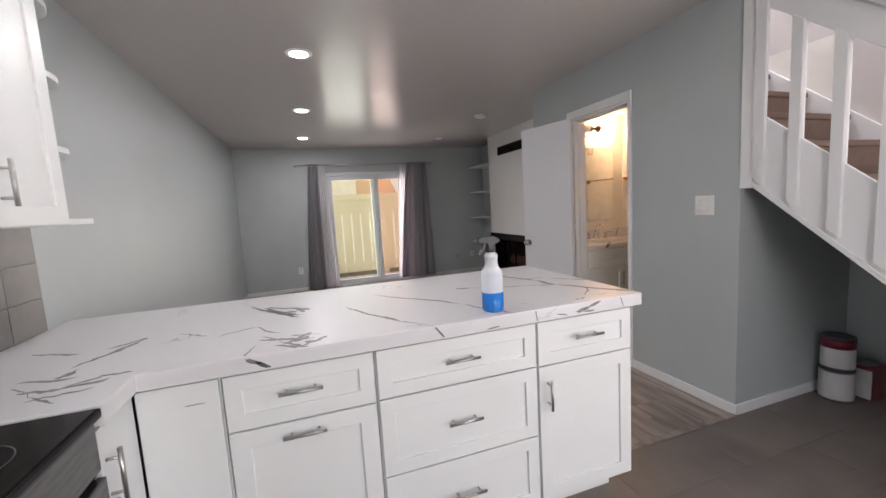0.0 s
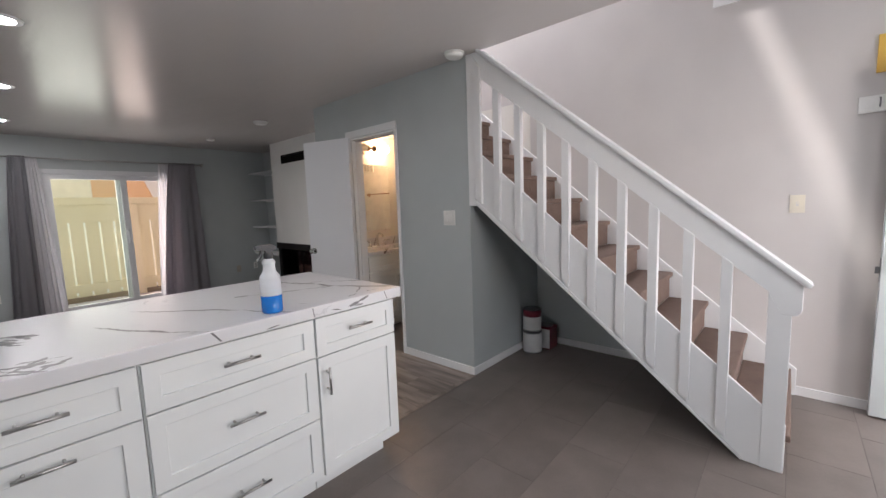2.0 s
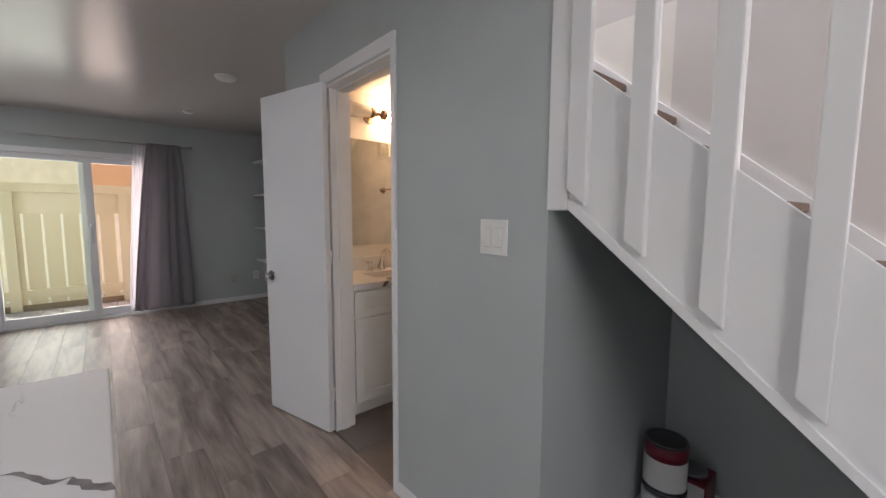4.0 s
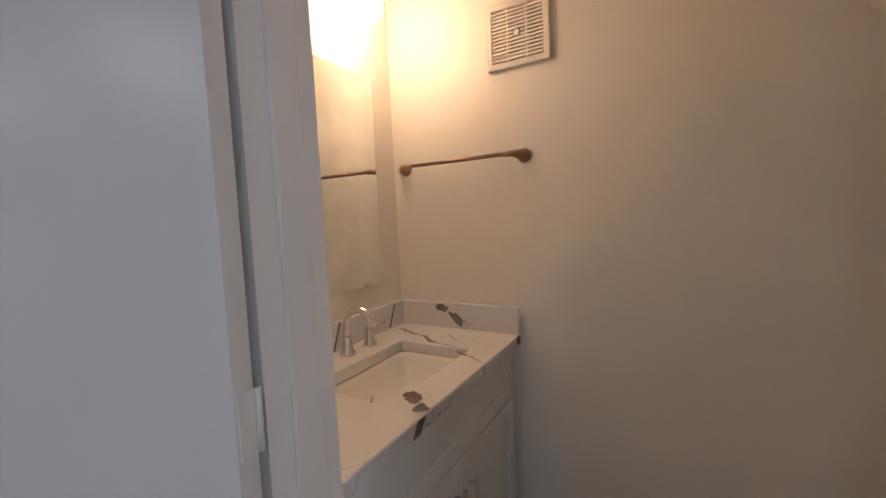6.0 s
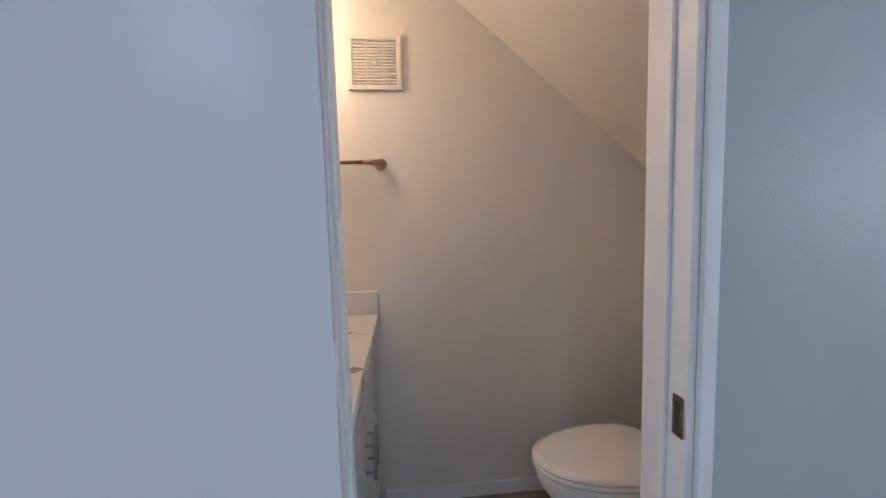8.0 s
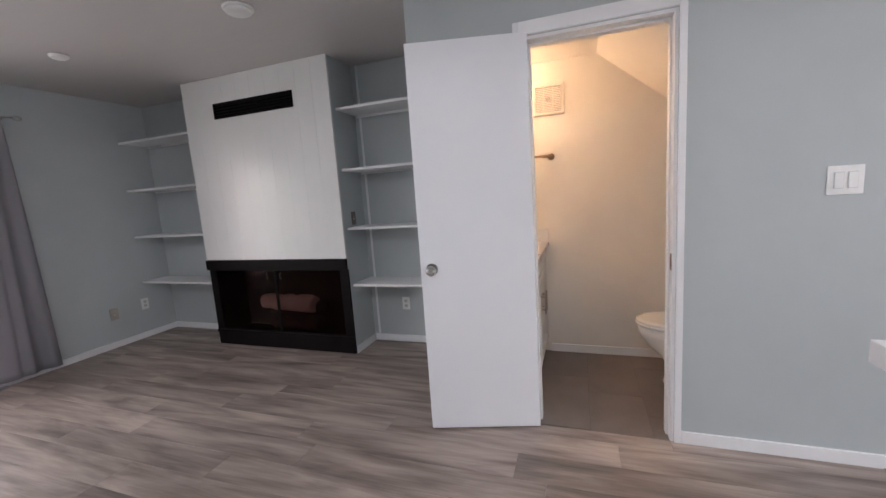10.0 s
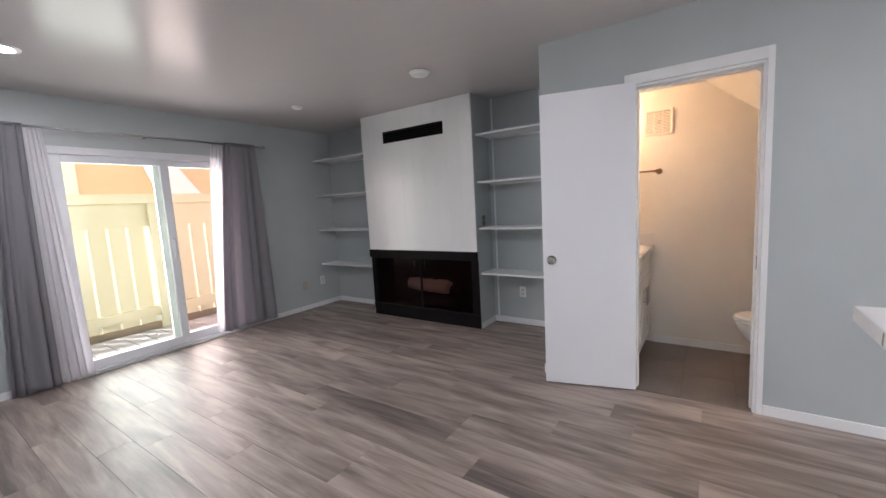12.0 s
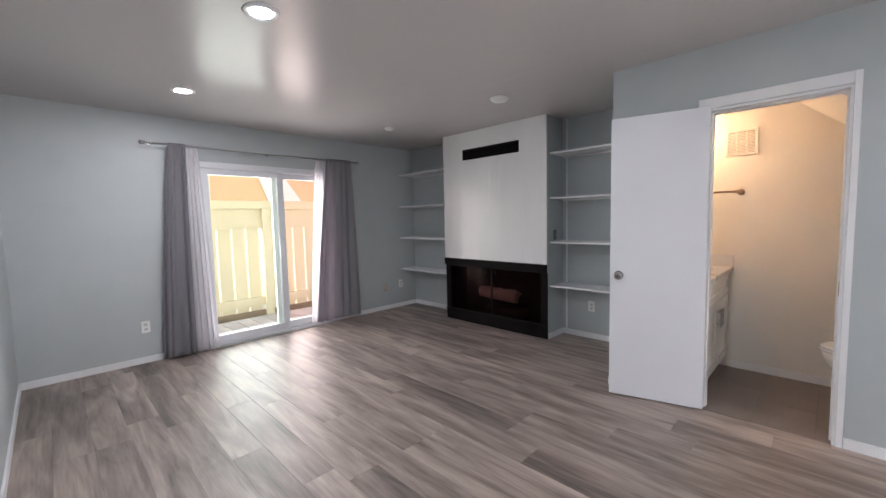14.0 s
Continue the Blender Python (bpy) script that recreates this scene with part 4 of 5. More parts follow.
def bar_handle(x0, y0, z0, x1, y1, z1, out, parent, material=None):
    """A round bar pull on two posts, out from the face by the vector out."""
    a, b, o = Vector((x0, y0, z0)), Vector((x1, y1, z1)), Vector(out)
    bm = add_tube(bmesh.new(), [a + o, b + o], 0.006, 12)
    for f in (0.18, 0.82):
        p = a.lerp(b, f)
        add_tube(bm, [p, p + o], 0.0045, 10)
    return part("handle", bm, material or M_STEEL, parent, "round bar handle")


PF, PB, CT, CTH = -0.252, 0.36, 0.928, 0.052
units = (
    ("corner_filler_cabinet", -2.822, -2.606, "plain white corner panel of the kitchen run"),
    ("drawer_door_cabinet", -2.600, -2.138, "white shaker base cabinet with drawer and deep front"),
    ("drawer_cabinet", -2.132, -1.501, "white shaker base cabinet with three drawers"),
    ("end_cabinet", -1.495, -1.028, "white shaker base cabinet with drawer and door"),
)
for nm, x0, x1, lab in units:
    cb = thing(nm, 0.5 * (x0 + x1), 0.05, 0, lab, "base cabinet")
    body = part("body", add_box(bmesh.new(), x0 - 0.002, x1 + 0.002, PF + 0.019, PB, 0.10, CT - CTH - 0.004, 0.002), M_CAB, cb)
    part("toe_kick", add_box(bmesh.new(), x0 - 0.001, x1 - (0.05 if nm == "end_cabinet" else -0.001), PF + 0.09, PB - 0.01, 0.0, 0.10), M_CAB, cb)
    zt = CT - CTH - 0.014
    if nm == "corner_filler_cabinet":
        fr = block("front", x0 + 0.002, x1 - 0.002, PF, PF + 0.018, 0.11, zt, M_CAB, cb, "", 0.002)
        block("slot_mark", -2.70, -2.65, PF - 0.0008, PF + 0.001, 0.7955, 0.798, M_STEEL, fr, "", 0)
    elif nm == "drawer_door_cabinet":
        d = shaker("drawer_front", x0 + 0.003, x1 - 0.003, 0.684, zt, PF, cb, 0.05)
        bar_handle(-2.442, PF, 0.787, -2.309, PF, 0.787, (0, -0.03, 0), d)
        d = shaker("deep_front", x0 + 0.003, x1 - 0.003, 0.106, 0.678, PF, cb)
        bar_handle(-2.442, PF, 0.641, -2.309, PF, 0.641, (0, -0.03, 0), d)
    elif nm == "drawer_cabinet":
        for z0, z1, zh in ((0.688, zt, 0.784), (0.398, 0.682, 0.548), (0.106, 0.392, 0.256)):
            d = shaker("drawer_front", x0 + 0.003, x1 - 0.003, z0, z1, PF, cb, 0.05)
            bar_handle(-1.888, PF, zh, -1.755, PF, zh, (0, -0.03, 0), d)
    else:
        d = shaker("drawer_front", x0 + 0.003, x1 - 0.003, 0.684, zt, PF, cb, 0.05)
        bar_handle(-1.334, PF, 0.784, -1.200, PF, 0.784, (0, -0.03, 0), d)
        d = shaker("door", x0 + 0.003, x1 - 0.003, 0.106, 0.678, PF, cb)
        bar_handle(-1.454, PF, 0.503, -1.454, PF, 0.630, (0, -0.03, 0), d)
bp = thing("peninsula_back_panel", -2.2, PB + 0.01, 0, "plain white back panel under the counter overhang", "panel")
block("panel", XW + 0.001, -1.016, PB + 0.001, PB + 0.019, 0.0, CT - CTH - 0.004, M_CAB, bp)

ct = thing("kitchen_countertop", -2.2, 0.17, CT - CTH, "white quartz countertop with dark grey veins", "countertop")
EY0, EY1, EX = -0.283, 0.64, -1.0
outline = [(XW + 0.001, EY1), (EX, EY1), (EX, EY0), (-2.80, EY0), (-2.80, -0.462), (XW + 0.001, -0.462)]
slab = part("slab", add_prism(bmesh.new(), outline, "z", CT - CTH, CT, 0.004), M_QUARTZ, ct)


def blotch(u, v, ru, rv, turn, axis, d0, d1, parent, material, seed):
    """An uneven inlaid patch of stone."""
    rnd = random.Random(seed)
    pts, q = [], 0.85
    for k in range(26):
        a = 2 * math.pi * k / 26
        q = 0.55 * q + 0.45 * rnd.uniform(0.5, 1.25)
        x, y = ru * q * math.cos(a), rv * q * math.sin(a)
        pts.append((u + x * math.cos(turn) - y * math.sin(turn), v + x * math.sin(turn) + y * math.cos(turn)))
    part("vein_patch", add_prism(bmesh.new(), pts, axis, d0, d1), material, parent)


def vein(x0, y0, x1, y1, width, seed, parent, z=CT, material=None):
    """A ragged inlaid vein of varying width between two ends of the stone's top."""
    rnd = random.Random(seed)
    a, b = Vector((x0, y0)), Vector((x1, y1))
    d = (b - a)
    side = Vector((-d.y, d.x)).normalized()
    n = max(8, int(d.length / 0.012))
    wob, wid, l, r = 0.0, 0.6, [], []
    bm = bmesh.new()
    for k in range(n + 1):
        f = k / n
        wob = 0.86 * wob + rnd.uniform(-1, 1) * 0.0062
        wid = min(1.5, max(0.15, wid + rnd.uniform(-0.28, 0.28)))
        w = 1.6 * width * wid * min(1, 6 * f + 0.15, 6 * (1 - f) + 0.15)
        p = a.lerp(b, f) + side * wob * min(1, 8 * (1 - f), 8 * f)
        l.append(bm.verts.new((*(p + side * w / 2), z + 0.0006)))
        r.append(bm.verts.new((*(p - side * w / 2), z + 0.0006)))
    for k in range(n):
        bm.faces.new((l[k], l[k + 1], r[k + 1], r[k]))
    return part("vein", bm, material or M_VEIN, parent)


def veins(rows, parent, z=CT, material=None):
    for k, (x0, y0, x1, y1, w) in enumerate(rows):
        vein(x0, y0, x1, y1, w, 100 + k, parent, z, material)


veins([(-1.327, 0.465, -1.22, 0.188, 0.010), (-1.22, 0.188, -1.188, 0.057, 0.018), (-1.188, 0.057, -1.014, -0.25, 0.014), (-1.60, 0.22, -1.346, 0.114, 0.009)], slab)
veins([(-1.346, 0.114, -1.188, 0.057, 0.006), (-1.133, 0.197, -1.049, 0.123, 0.008), (-1.049, 0.123, -1.0, 0.046, 0.012), (-1.174, -0.22, -1.097, -0.22, 0.006)], slab)
veins([(-1.305, -0.243, -1.243, -0.225, 0.007), (-1.217, -0.20, -1.127, -0.071, 0.005), (-2.185, 0.17, -2.02, -0.17, 0.008), (-2.02, -0.17, -1.92, -0.28, 0.011)], slab)
veins([(-2.04, 0.35, -1.73, -0.05, 0.007), (-1.73, -0.05, -1.60, -0.28, 0.006), (-1.64, 0.25, -1.58, 0.215, 0.016), (-1.443, 0.285, -1.136, 0.244, 0.005)], slab)
veins([(-2.60, 0.44, -2.395, 0.122, 0.009), (-2.53, 0.36, -2.36, 0.142, 0.014), (-2.50, -0.13, -2.32, -0.20, 0.010), (-2.49, -0.1, -2.34, -0.29, 0.012)], slab)
veins([(-3.01, -0.13, -2.90, 0.088, 0.012), (-2.96, -0.31, -2.858, -0.273, 0.014), (-3.22, 0.10, -3.05, 0.02, 0.008), (-2.52, -0.28, -2.50, -0.18, 0.008)], slab)
veins([(-2.79, 0.10, -2.68, 0.02, 0.006), (-3.1, -0.2, -2.95, -0.22, 0.010), (-2.41, 0.3, -2.33, 0.22, 0.02), (-1.52, -0.17, -1.49, -0.21, 0.006)], slab)
veins([(-2.645, -0.01, -2.533, 0.05, 0.007), (-2.533, 0.05, -2.43, -0.08, 0.006), (-2.42, -0.22, -2.33, -0.13, 0.013), (-2.40, -0.14, -2.29, -0.17, 0.016)], slab)
veins([(-2.36, -0.27, -2.28, -0.20, 0.012), (-2.445, -0.225, -2.36, -0.265, 0.011), (-2.987, 0.035, -2.90, 0.106, 0.011), (-3.0, -0.216, -2.98, -0.15, 0.022)], slab)
veins([(-3.05, -0.29, -2.95, -0.307, 0.013), (-2.95, -0.307, -2.89, -0.24, 0.010), (-2.89, -0.24, -2.815, -0.25, 0.010), (-3.09, -0.24, -2.92, -0.40, 0.008)], slab)
veins([(-3.0, -0.36, -2.87, -0.33, 0.009), (-2.523, 0.36, -2.388, 0.288, 0.012), (-2.388, 0.288, -2.352, 0.181, 0.013), (-2.558, 0.359, -2.498, 0.268, 0.011), (-2.498, 0.268, -2.374, 0.107, 0.009)], slab)
for x0, x1, lean, w in ((-1.925, -1.90, 0.012, 0.008), (-1.52, -1.515, 0.004, 0.004), (-1.115, -1.105, 0.008, 0.004)):
    bm = bmesh.new()
    add_prism(bm, [(x0, CT - 0.006), (x0 + w, CT - 0.005), (x1 + lean, CT - CTH + 0.008), (x1 + lean - w * 0.8, CT - CTH + 0.007)], "y", EY0 - 0.0006, EY0 + 0.002)
    part("edge_vein", bm, M_VEIN, slab)
for u, dz, ru, rv, turn, seed in ((-1.30, 0.030, 0.042, 0.009, 0.15, 7), (-1.245, 0.016, 0.038, 0.007, 0.3, 8), (-1.27, 0.040, 0.030, 0.004, 0.0, 9), (-1.40, 0.036, 0.026, 0.003, -0.2, 10), (-2.50, 0.020, 0.030, 0.007, -0.5, 11), (-2.475, 0.034, 0.026, 0.008, -0.5, 12), (-1.70, 0.042, 0.03, 0.003, 0.1, 13)):
    blotch(u, CT - dz, ru, rv, turn, "y", EY0 - 0.0006, EY0 + 0.002, slab, M_VEIN, seed)
for u, v, ru, rv, turn, seed in ((-2.36, -0.19, 0.035, 0.012, 0.6, 14), (-2.33, -0.235, 0.028, 0.010, -0.3, 15), (-2.99, -0.185, 0.022, 0.014, 0.9, 16), (-2.905, 0.104, 0.014, 0.010, 0.4, 17), (-2.40, 0.22, 0.030, 0.008, -0.9, 18)):
    blotch(u, v, ru, rv, turn, "z", CT - 0.001, CT + 0.0007, slab, M_VEIN, seed)
for x in (-1.30, -1.98):
    part("edge_vein", add_prism(bmesh.new(), [(x, CT - 0.006), (x + 0.012, CT - 0.006), (x + 0.018, CT - CTH + 0.007), (x + 0.006, CT - CTH + 0.007)], "y", EY1 - 0.002, EY1 + 0.0006), M_VEIN, slab)

side_cab = thing("side_base_cabinet", -3.0, -0.36, 0, "narrow white base cabinet beside the stove", "base cabinet")
part("body", add_box(bmesh.new(), XW + 0.001, -2.845, -0.458, -0.256, 0.1, CT - CTH - 0.004, 0.002), M_CAB, side_cab)
part("toe_kick", add_box(bmesh.new(), XW + 0.001, -2.90, -0.457, -0.257, 0.0, 0.1), M_CAB, side_cab)
sd = part("door", add_box(bmesh.new(), -2.844, -2.825, -0.455, -0.256, 0.11, CT - CTH - 0.014, 0.002), M_CAB, side_cab)
bar_handle(-2.825, -0.43, 0.66, -2.825, -0.43, 0.80, (0.03, 0, 0), sd)

stove = thing("stove", -3.05, -0.85, 0, "black glass-top stove with a stainless steel front", "stove")
part("body", add_box(bmesh.new(), XW + 0.02, -2.83, -1.225, -0.468, 0.04, 0.90, 0.004), M_STOVESTEEL, stove)
part("cooktop", add_box(bmesh.new(), XW + 0.02, -2.80, -1.228, -0.466, 0.901, 0.925, 0.008), M_COOK, stove, "black glass cooktop")
ov = part("oven_door", add_box(bmesh.new(), -2.829, -2.808, -1.22, -0.473, 0.18, 0.76, 0.006), M_STOVESTEEL, stove)
part("oven_window", add_box(bmesh.new(), -2.8078, -2.805, -1.11, -0.585, 0.30, 0.60, 0.001), M_COOK, ov)
bar_handle(-2.808, -1.17, 0.72, -2.808, -0.52, 0.72, (0.035, 0, 0), ov)
part("control_panel", add_box(bmesh.new(), -2.829, -2.815, -1.22, -0.473, 0.775, 0.895, 0.006), M_STOVESTEEL, stove)
for y, r in ((-1.04, 0.1), (-0.66, 0.085)):
    bm = bmesh.new()
    for rr in (r, r * 0.66):
        for k in range(40):
            a0, a1 = 2 * math.pi * k / 40, 2 * math.pi * (k + 1) / 40
            vs = [bm.verts.new((-2.95 + q * math.cos(a), y + q * math.sin(a), 0.9256)) for q, a in ((rr, a0), (rr, a1), (rr + 0.003, a1), (rr + 0.003, a0))]
            bm.faces.new(vs)
    part("burner_ring", bm, M_TIN, stove)
for x in (-3.3, -2.82):
    for y in (-1.2, -0.5):
        part("foot", add_lathe(bmesh.new(), [(0.02, 0), (0.02, 0.03), (0.012, 0.045)], x, y, 0.0, 10), M_BLACK, stove)

uc = thing("wall_cabinet", -3.2, -0.15, 1.36, "white shaker wall cabinet hung over the counter", "wall cabinet")
UX, UY0, UY1, UZ0, UZ1 = -3.03, -0.46, 0.038, 1.352, 2.10
part("body", add_box(bmesh.new(), XW + 0.001, UX - 0.019, UY0, UY1, UZ0, UZ1, 0.002), M_CAB, uc)
bm = add_ring(bmesh.new(), [(UY0 + 0.002, UZ0 + 0.002), (UY1 - 0.002, UZ0 + 0.002), (UY1 - 0.002, UZ1 - 0.002), (UY0 + 0.002, UZ1 - 0.002)], 0.058, "x", UX - 0.018, UX)
ud = part("door", bm, M_CAB, uc)
block("sunk_panel", UX - 0.016, UX - 0.009, UY0 + 0.06, UY1 - 0.06, UZ0 + 0.06, UZ1 - 0.06, M_CAB, ud, "", 0)
bar_handle(UX, -0.25, 1.405, UX, -0.25, 1.525, (0.03, 0, 0), ud)
es = thing("corner_end_shelves", -3.2, 0.24, 1.36, "white rounded open shelves on the cabinet's end", "shelf")
for z in (1.352, 1.585, 1.815, 2.045):
    r = 0.06 if z < 1.4 else 0.17
    prof = [(XW + 0.001, UY1 + 0.001), (-3.032, UY1 + 0.001)] + [(-3.032 - r + r * math.cos(radians(a)), UY1 + 0.20 - r + r * math.sin(radians(a))) for a in range(0, 91, 10)] + [(XW + 0.001, UY1 + 0.20)]
    part("shelf_board", add_prism(bmesh.new(), prof, "z", z, z + 0.019, 0.002), M_CAB, es)
block("back_strip", XW + 0.001, XW + 0.012, UY1 + 0.001, UY1 + 0.19, 1.371, 2.045, M_CAB, es)
bs = thing("tile_backsplash", XW, -0.3, CT, "grey marbled backsplash tiles over the counter", "backsplash")
for r in range(3):
    for c in range(8):
        y1 = 0.46 - c * 0.20
        part("tile", add_box(bmesh.new(), XW + 0.0005, XW + 0.009, y1 - 0.197, y1, CT + 0.002 + r * 0.142, CT + 0.14 + r * 0.142, 0.001), M_SPLASH, bs)

# spray bottle
BX, BY = -1.658, -0.205
spray = thing("spray_bottle", BX, BY, CT, "translucent spray bottle half full of blue cleaner", "spray bottle")
prof = [(0.036, 0.0), (0.0395, 0.004), (0.041, 0.012), (0.041, 0.144), (0.0395, 0.153), (0.034, 0.162), (0.0275, 0.170), (0.0245, 0.182), (0.0235, 0.202), (0.0258, 0.205), (0.0258, 0.214), (0.0235, 0.218), (0.0165, 0.226), (0.0155, 0.236)]
part("bottle", add_lathe(bmesh.new(), prof, BX, BY, CT + 0.0008), M_MILKY, spray)
part("fluid", add_lathe(bmesh.new(), [(0.0365, -0.0003), (0.0402, 0.0035), (0.0417, 0.012), (0.0417, 0.074)], BX, BY, CT + 0.0008), M_BLUE, spray, "blue fluid")
head = add_lathe(bmesh.new(), [(0.018, 0.228), (0.0185, 0.25), (0.015, 0.252)], BX, BY, CT)
add_prism(head, [(-0.052, 0.268), (-0.052, 0.282), (-0.035, 0.288), (0.012, 0.288), (0.034, 0.276), (0.036, 0.266), (0.014, 0.258), (0.012, 0.248), (-0.012, 0.248), (-0.014, 0.262)], "y", -0.011, 0.011, 0.002)
add_prism(head, [(-0.03, 0.263), (-0.022, 0.263), (-0.030, 0.235), (-0.045, 0.222), (-0.047, 0.226), (-0.037, 0.238)], "y", -0.007, 0.007, 0.001)
for v in head.verts:
    if abs(v.co.x) < 0.2 and abs(v.co.y) < 0.2:
        v.co += Vector((BX, BY, CT))
part("spray_head", head, M_GREYPLASTIC, spray, "dark grey trigger head")


# paint cans under the stairs
def paint_can(x, y, z, r, h, band, label):
    ob = thing("paint_can", x, y, z, label, "paint can", "paint cans under the stairs")
    part("body", add_lathe(bmesh.new(), [(r * 0.97, 0), (r, 0.004), (r, h - 0.004), (r * 1.015, h), (r * 0.93, h), (r * 0.93, h - 0.008), (r * 0.6, h - 0.008)], x, y, z), M_TIN, ob)
    bm = bmesh.new()
    for k in range(30):
        a0, a1 = radians(70 + k * 8), radians(70 + (k + 1) * 8)
        q = r + 0.0012
        bm.faces.new([bm.verts.new((x + q * math.cos(a), y + q * math.sin(a), zz)) for a, zz in ((a0, z + 0.012), (a1, z + 0.012), (a1, z + h * (0.66 if band else 0.9)), (a0, z + h * (0.66 if band else 0.9)))])
    part("label", bm, M_LABEL, ob, "white paper label")
    lid = part("lid", add_lathe(bmesh.new(), [(r * 0.925, h - 0.007), (r * 0.90, h + 0.002), (r * 0.80, h + 0.002), (r * 0.78, h - 0.003), (r * 0.3, h - 0.003), (0.001, h - 0.003)], x, y, z), M_GREYPLASTIC, ob, "dark pressed lid")
    part("rim_band", add_lathe(bmesh.new(), [(r + 0.0014, h * 0.95), (r + 0.0014, h * 0.995)], x, y, z), M_GREYPLASTIC, ob, "dark rim")
    if band:
        part("lid_sticker", add_lathe(bmesh.new(), [(0.034, h - 0.002), (0.001, h - 0.002)], x + 0.008, y - 0.01, z), M_LABEL, lid, "round paper sticker")
        part("red_band", add_lathe(bmesh.new(), [(r + 0.0009, h * 0.66), (r + 0.0009, h * 0.95)], x, y, z), M_RED, ob, "dark red band")
    return ob


paint_can(0.73, -0.115, 0.0, 0.083, 0.2, False, "dark paint can with a white label, under another can")
paint_can(0.73, -0.115, 0.2, 0.080, 0.2, True, "white paint can with a dark red band, stacked on top")
tin = thing("paint_tin", 0.90, -0.16, 0, "dark red and white tin leaning on the stack", "paint can", "paint cans under the stairs")
part("body", add_box(bmesh.new(), 0.83, 0.98, -0.24, -0.09, 0, 0.205, 0.008), M_RED, tin)
part("label", add_box(bmesh.new(), 0.8285, 0.8295, -0.235, -0.10, 0.01, 0.19), M_LABEL, tin)
part("lid", add_lathe(bmesh.new(), [(0.06, 0), (0.06, 0.012), (0.05, 0.014)], 0.905, -0.165, 0.205), M_TIN, tin)

# ---- bathroom ----
VF, VB, VZ, VX0 = 1.46, 1.984, 0.885, 0.142
van = thing("bathroom_vanity", 0.58, 1.74, 0, "white shaker vanity cabinet with two doors", "vanity")
bm = add_box(bmesh.new(), VX0 + 0.02, XE - 0.002, VF + 0.045, VB - 0.001, 0.10, VZ - 0.20, 0.002)
for x0, x1, y0, y1 in ((VX0 + 0.02, XE - 0.002, VF + 0.045, VF + 0.062), (VX0 + 0.02, XE - 0.002, VB - 0.018, VB - 0.001), (VX0 + 0.02, VX0 + 0.038, VF + 0.062, VB - 0.018), (XE - 0.02, XE - 0.002, VF + 0.062, VB - 0.018)):
    add_box(bm, x0, x1, y0, y1, VZ - 0.199, VZ - 0.045)
part("body", bm, M_CAB, van)
part("toe_kick", add_box(bmesh.new(), VX0 + 0.03, XE - 0.003, VF + 0.10, VB - 0.002, 0.0, 0.10), M_CAB, van)
shaker("drawer_front", VX0 + 0.025, XE - 0.03, 0.665, VZ - 0.055, VF + 0.026, van, 0.05)
xm = 0.5 * (VX0 + XE)
for a, b, hx in ((VX0 + 0.025, xm - 0.002, xm - 0.035), (xm + 0.002, XE - 0.03, xm + 0.04)):
    d = shaker("door", a, b, 0.112, 0.658, VF + 0.026, van)
    bar_handle(hx, VF + 0.026, 0.46, hx, VF + 0.026, 0.60, (0, -0.03, 0), d)
vt = thing("bathroom_countertop", 0.58, 1.72, VZ - 0.04, "white quartz vanity top with brown veins and splash", "countertop")
SKX0, SKX1, SKY0, SKY1 = 0.40, 0.825, 1.56, 1.83
bm = add_ring(bmesh.new(), [(VX0, VF), (XE - 0.001, VF), (XE - 0.001, VB), (VX0, VB)], 0, "z", VZ - 0.038, VZ, 0.003, [(SKX0, SKY0), (SKX1, SKY0), (SKX1, SKY1), (SKX0, SKY1)])
vslab = part("slab", bm, M_QUARTZ, vt)
part("side_splash", add_box(bmesh.new(), XE - 0.021, XE - 0.001, VF, VB - 0.022, VZ + 0.0005, VZ + 0.099, 0.002), M_QUARTZ, vt)
part("back_splash", add_box(bmesh.new(), VX0, XE - 0.001, VB - 0.021, VB, VZ + 0.0005, VZ + 0.099, 0.002), M_QUARTZ, vt)
veins([(0.955, 1.94, 0.905, 1.80, 0.010), (0.905, 1.80, 0.85, 1.69, 0.013), (0.80, 1.59, 0.765, 1.535, 0.011), (0.765, 1.535, 0.72, 1.463, 0.008)], vslab, VZ, M_BVEIN)
veins([(0.84, 1.70, 0.833, 1.61, 0.004), (0.41, 1.63, 0.40, 1.60, 0.005), (0.95, 1.70, 0.90, 1.64, 0.003), (0.92, 1.60, 0.89, 1.57, 0.003)], vslab, VZ, M_BVEIN)


blotch(1.775, VZ + 0.079, 0.034, 0.017, 0.1, "x", XE - 0.0216, XE - 0.0205, vt, M_VEIN, 1)
blotch(1.712, VZ + 0.040, 0.040, 0.019, 0.6, "x", XE - 0.0216, XE - 0.0205, vt, M_VEIN, 2)
blotch(0.455, 1.535, 0.040, 0.024, 0.9, "z", VZ - 0.001, VZ + 0.0007, vt, M_BVEIN, 3)
blotch(0.415, 1.485, 0.024, 0.020, 0.9, "z", VZ - 0.001, VZ + 0.0006, vt, M_VEIN, 4)
part("splash_vein", add_prism(bmesh.new(), [(0.925, VZ + 0.004), (0.936, VZ + 0.004), (0.975, VZ + 0.096), (0.965, VZ + 0.096)], "y", VB - 0.0216, VB - 0.0205), M_BVEIN, vt)
part("splash_vein", add_prism(bmesh.new(), [(0.62, VZ + 0.004), (0.63, VZ + 0.004), (0.665, VZ + 0.096), (0.655, VZ + 0.096)], "y", VB - 0.0216, VB - 0.0205), M_BVEIN, vt)
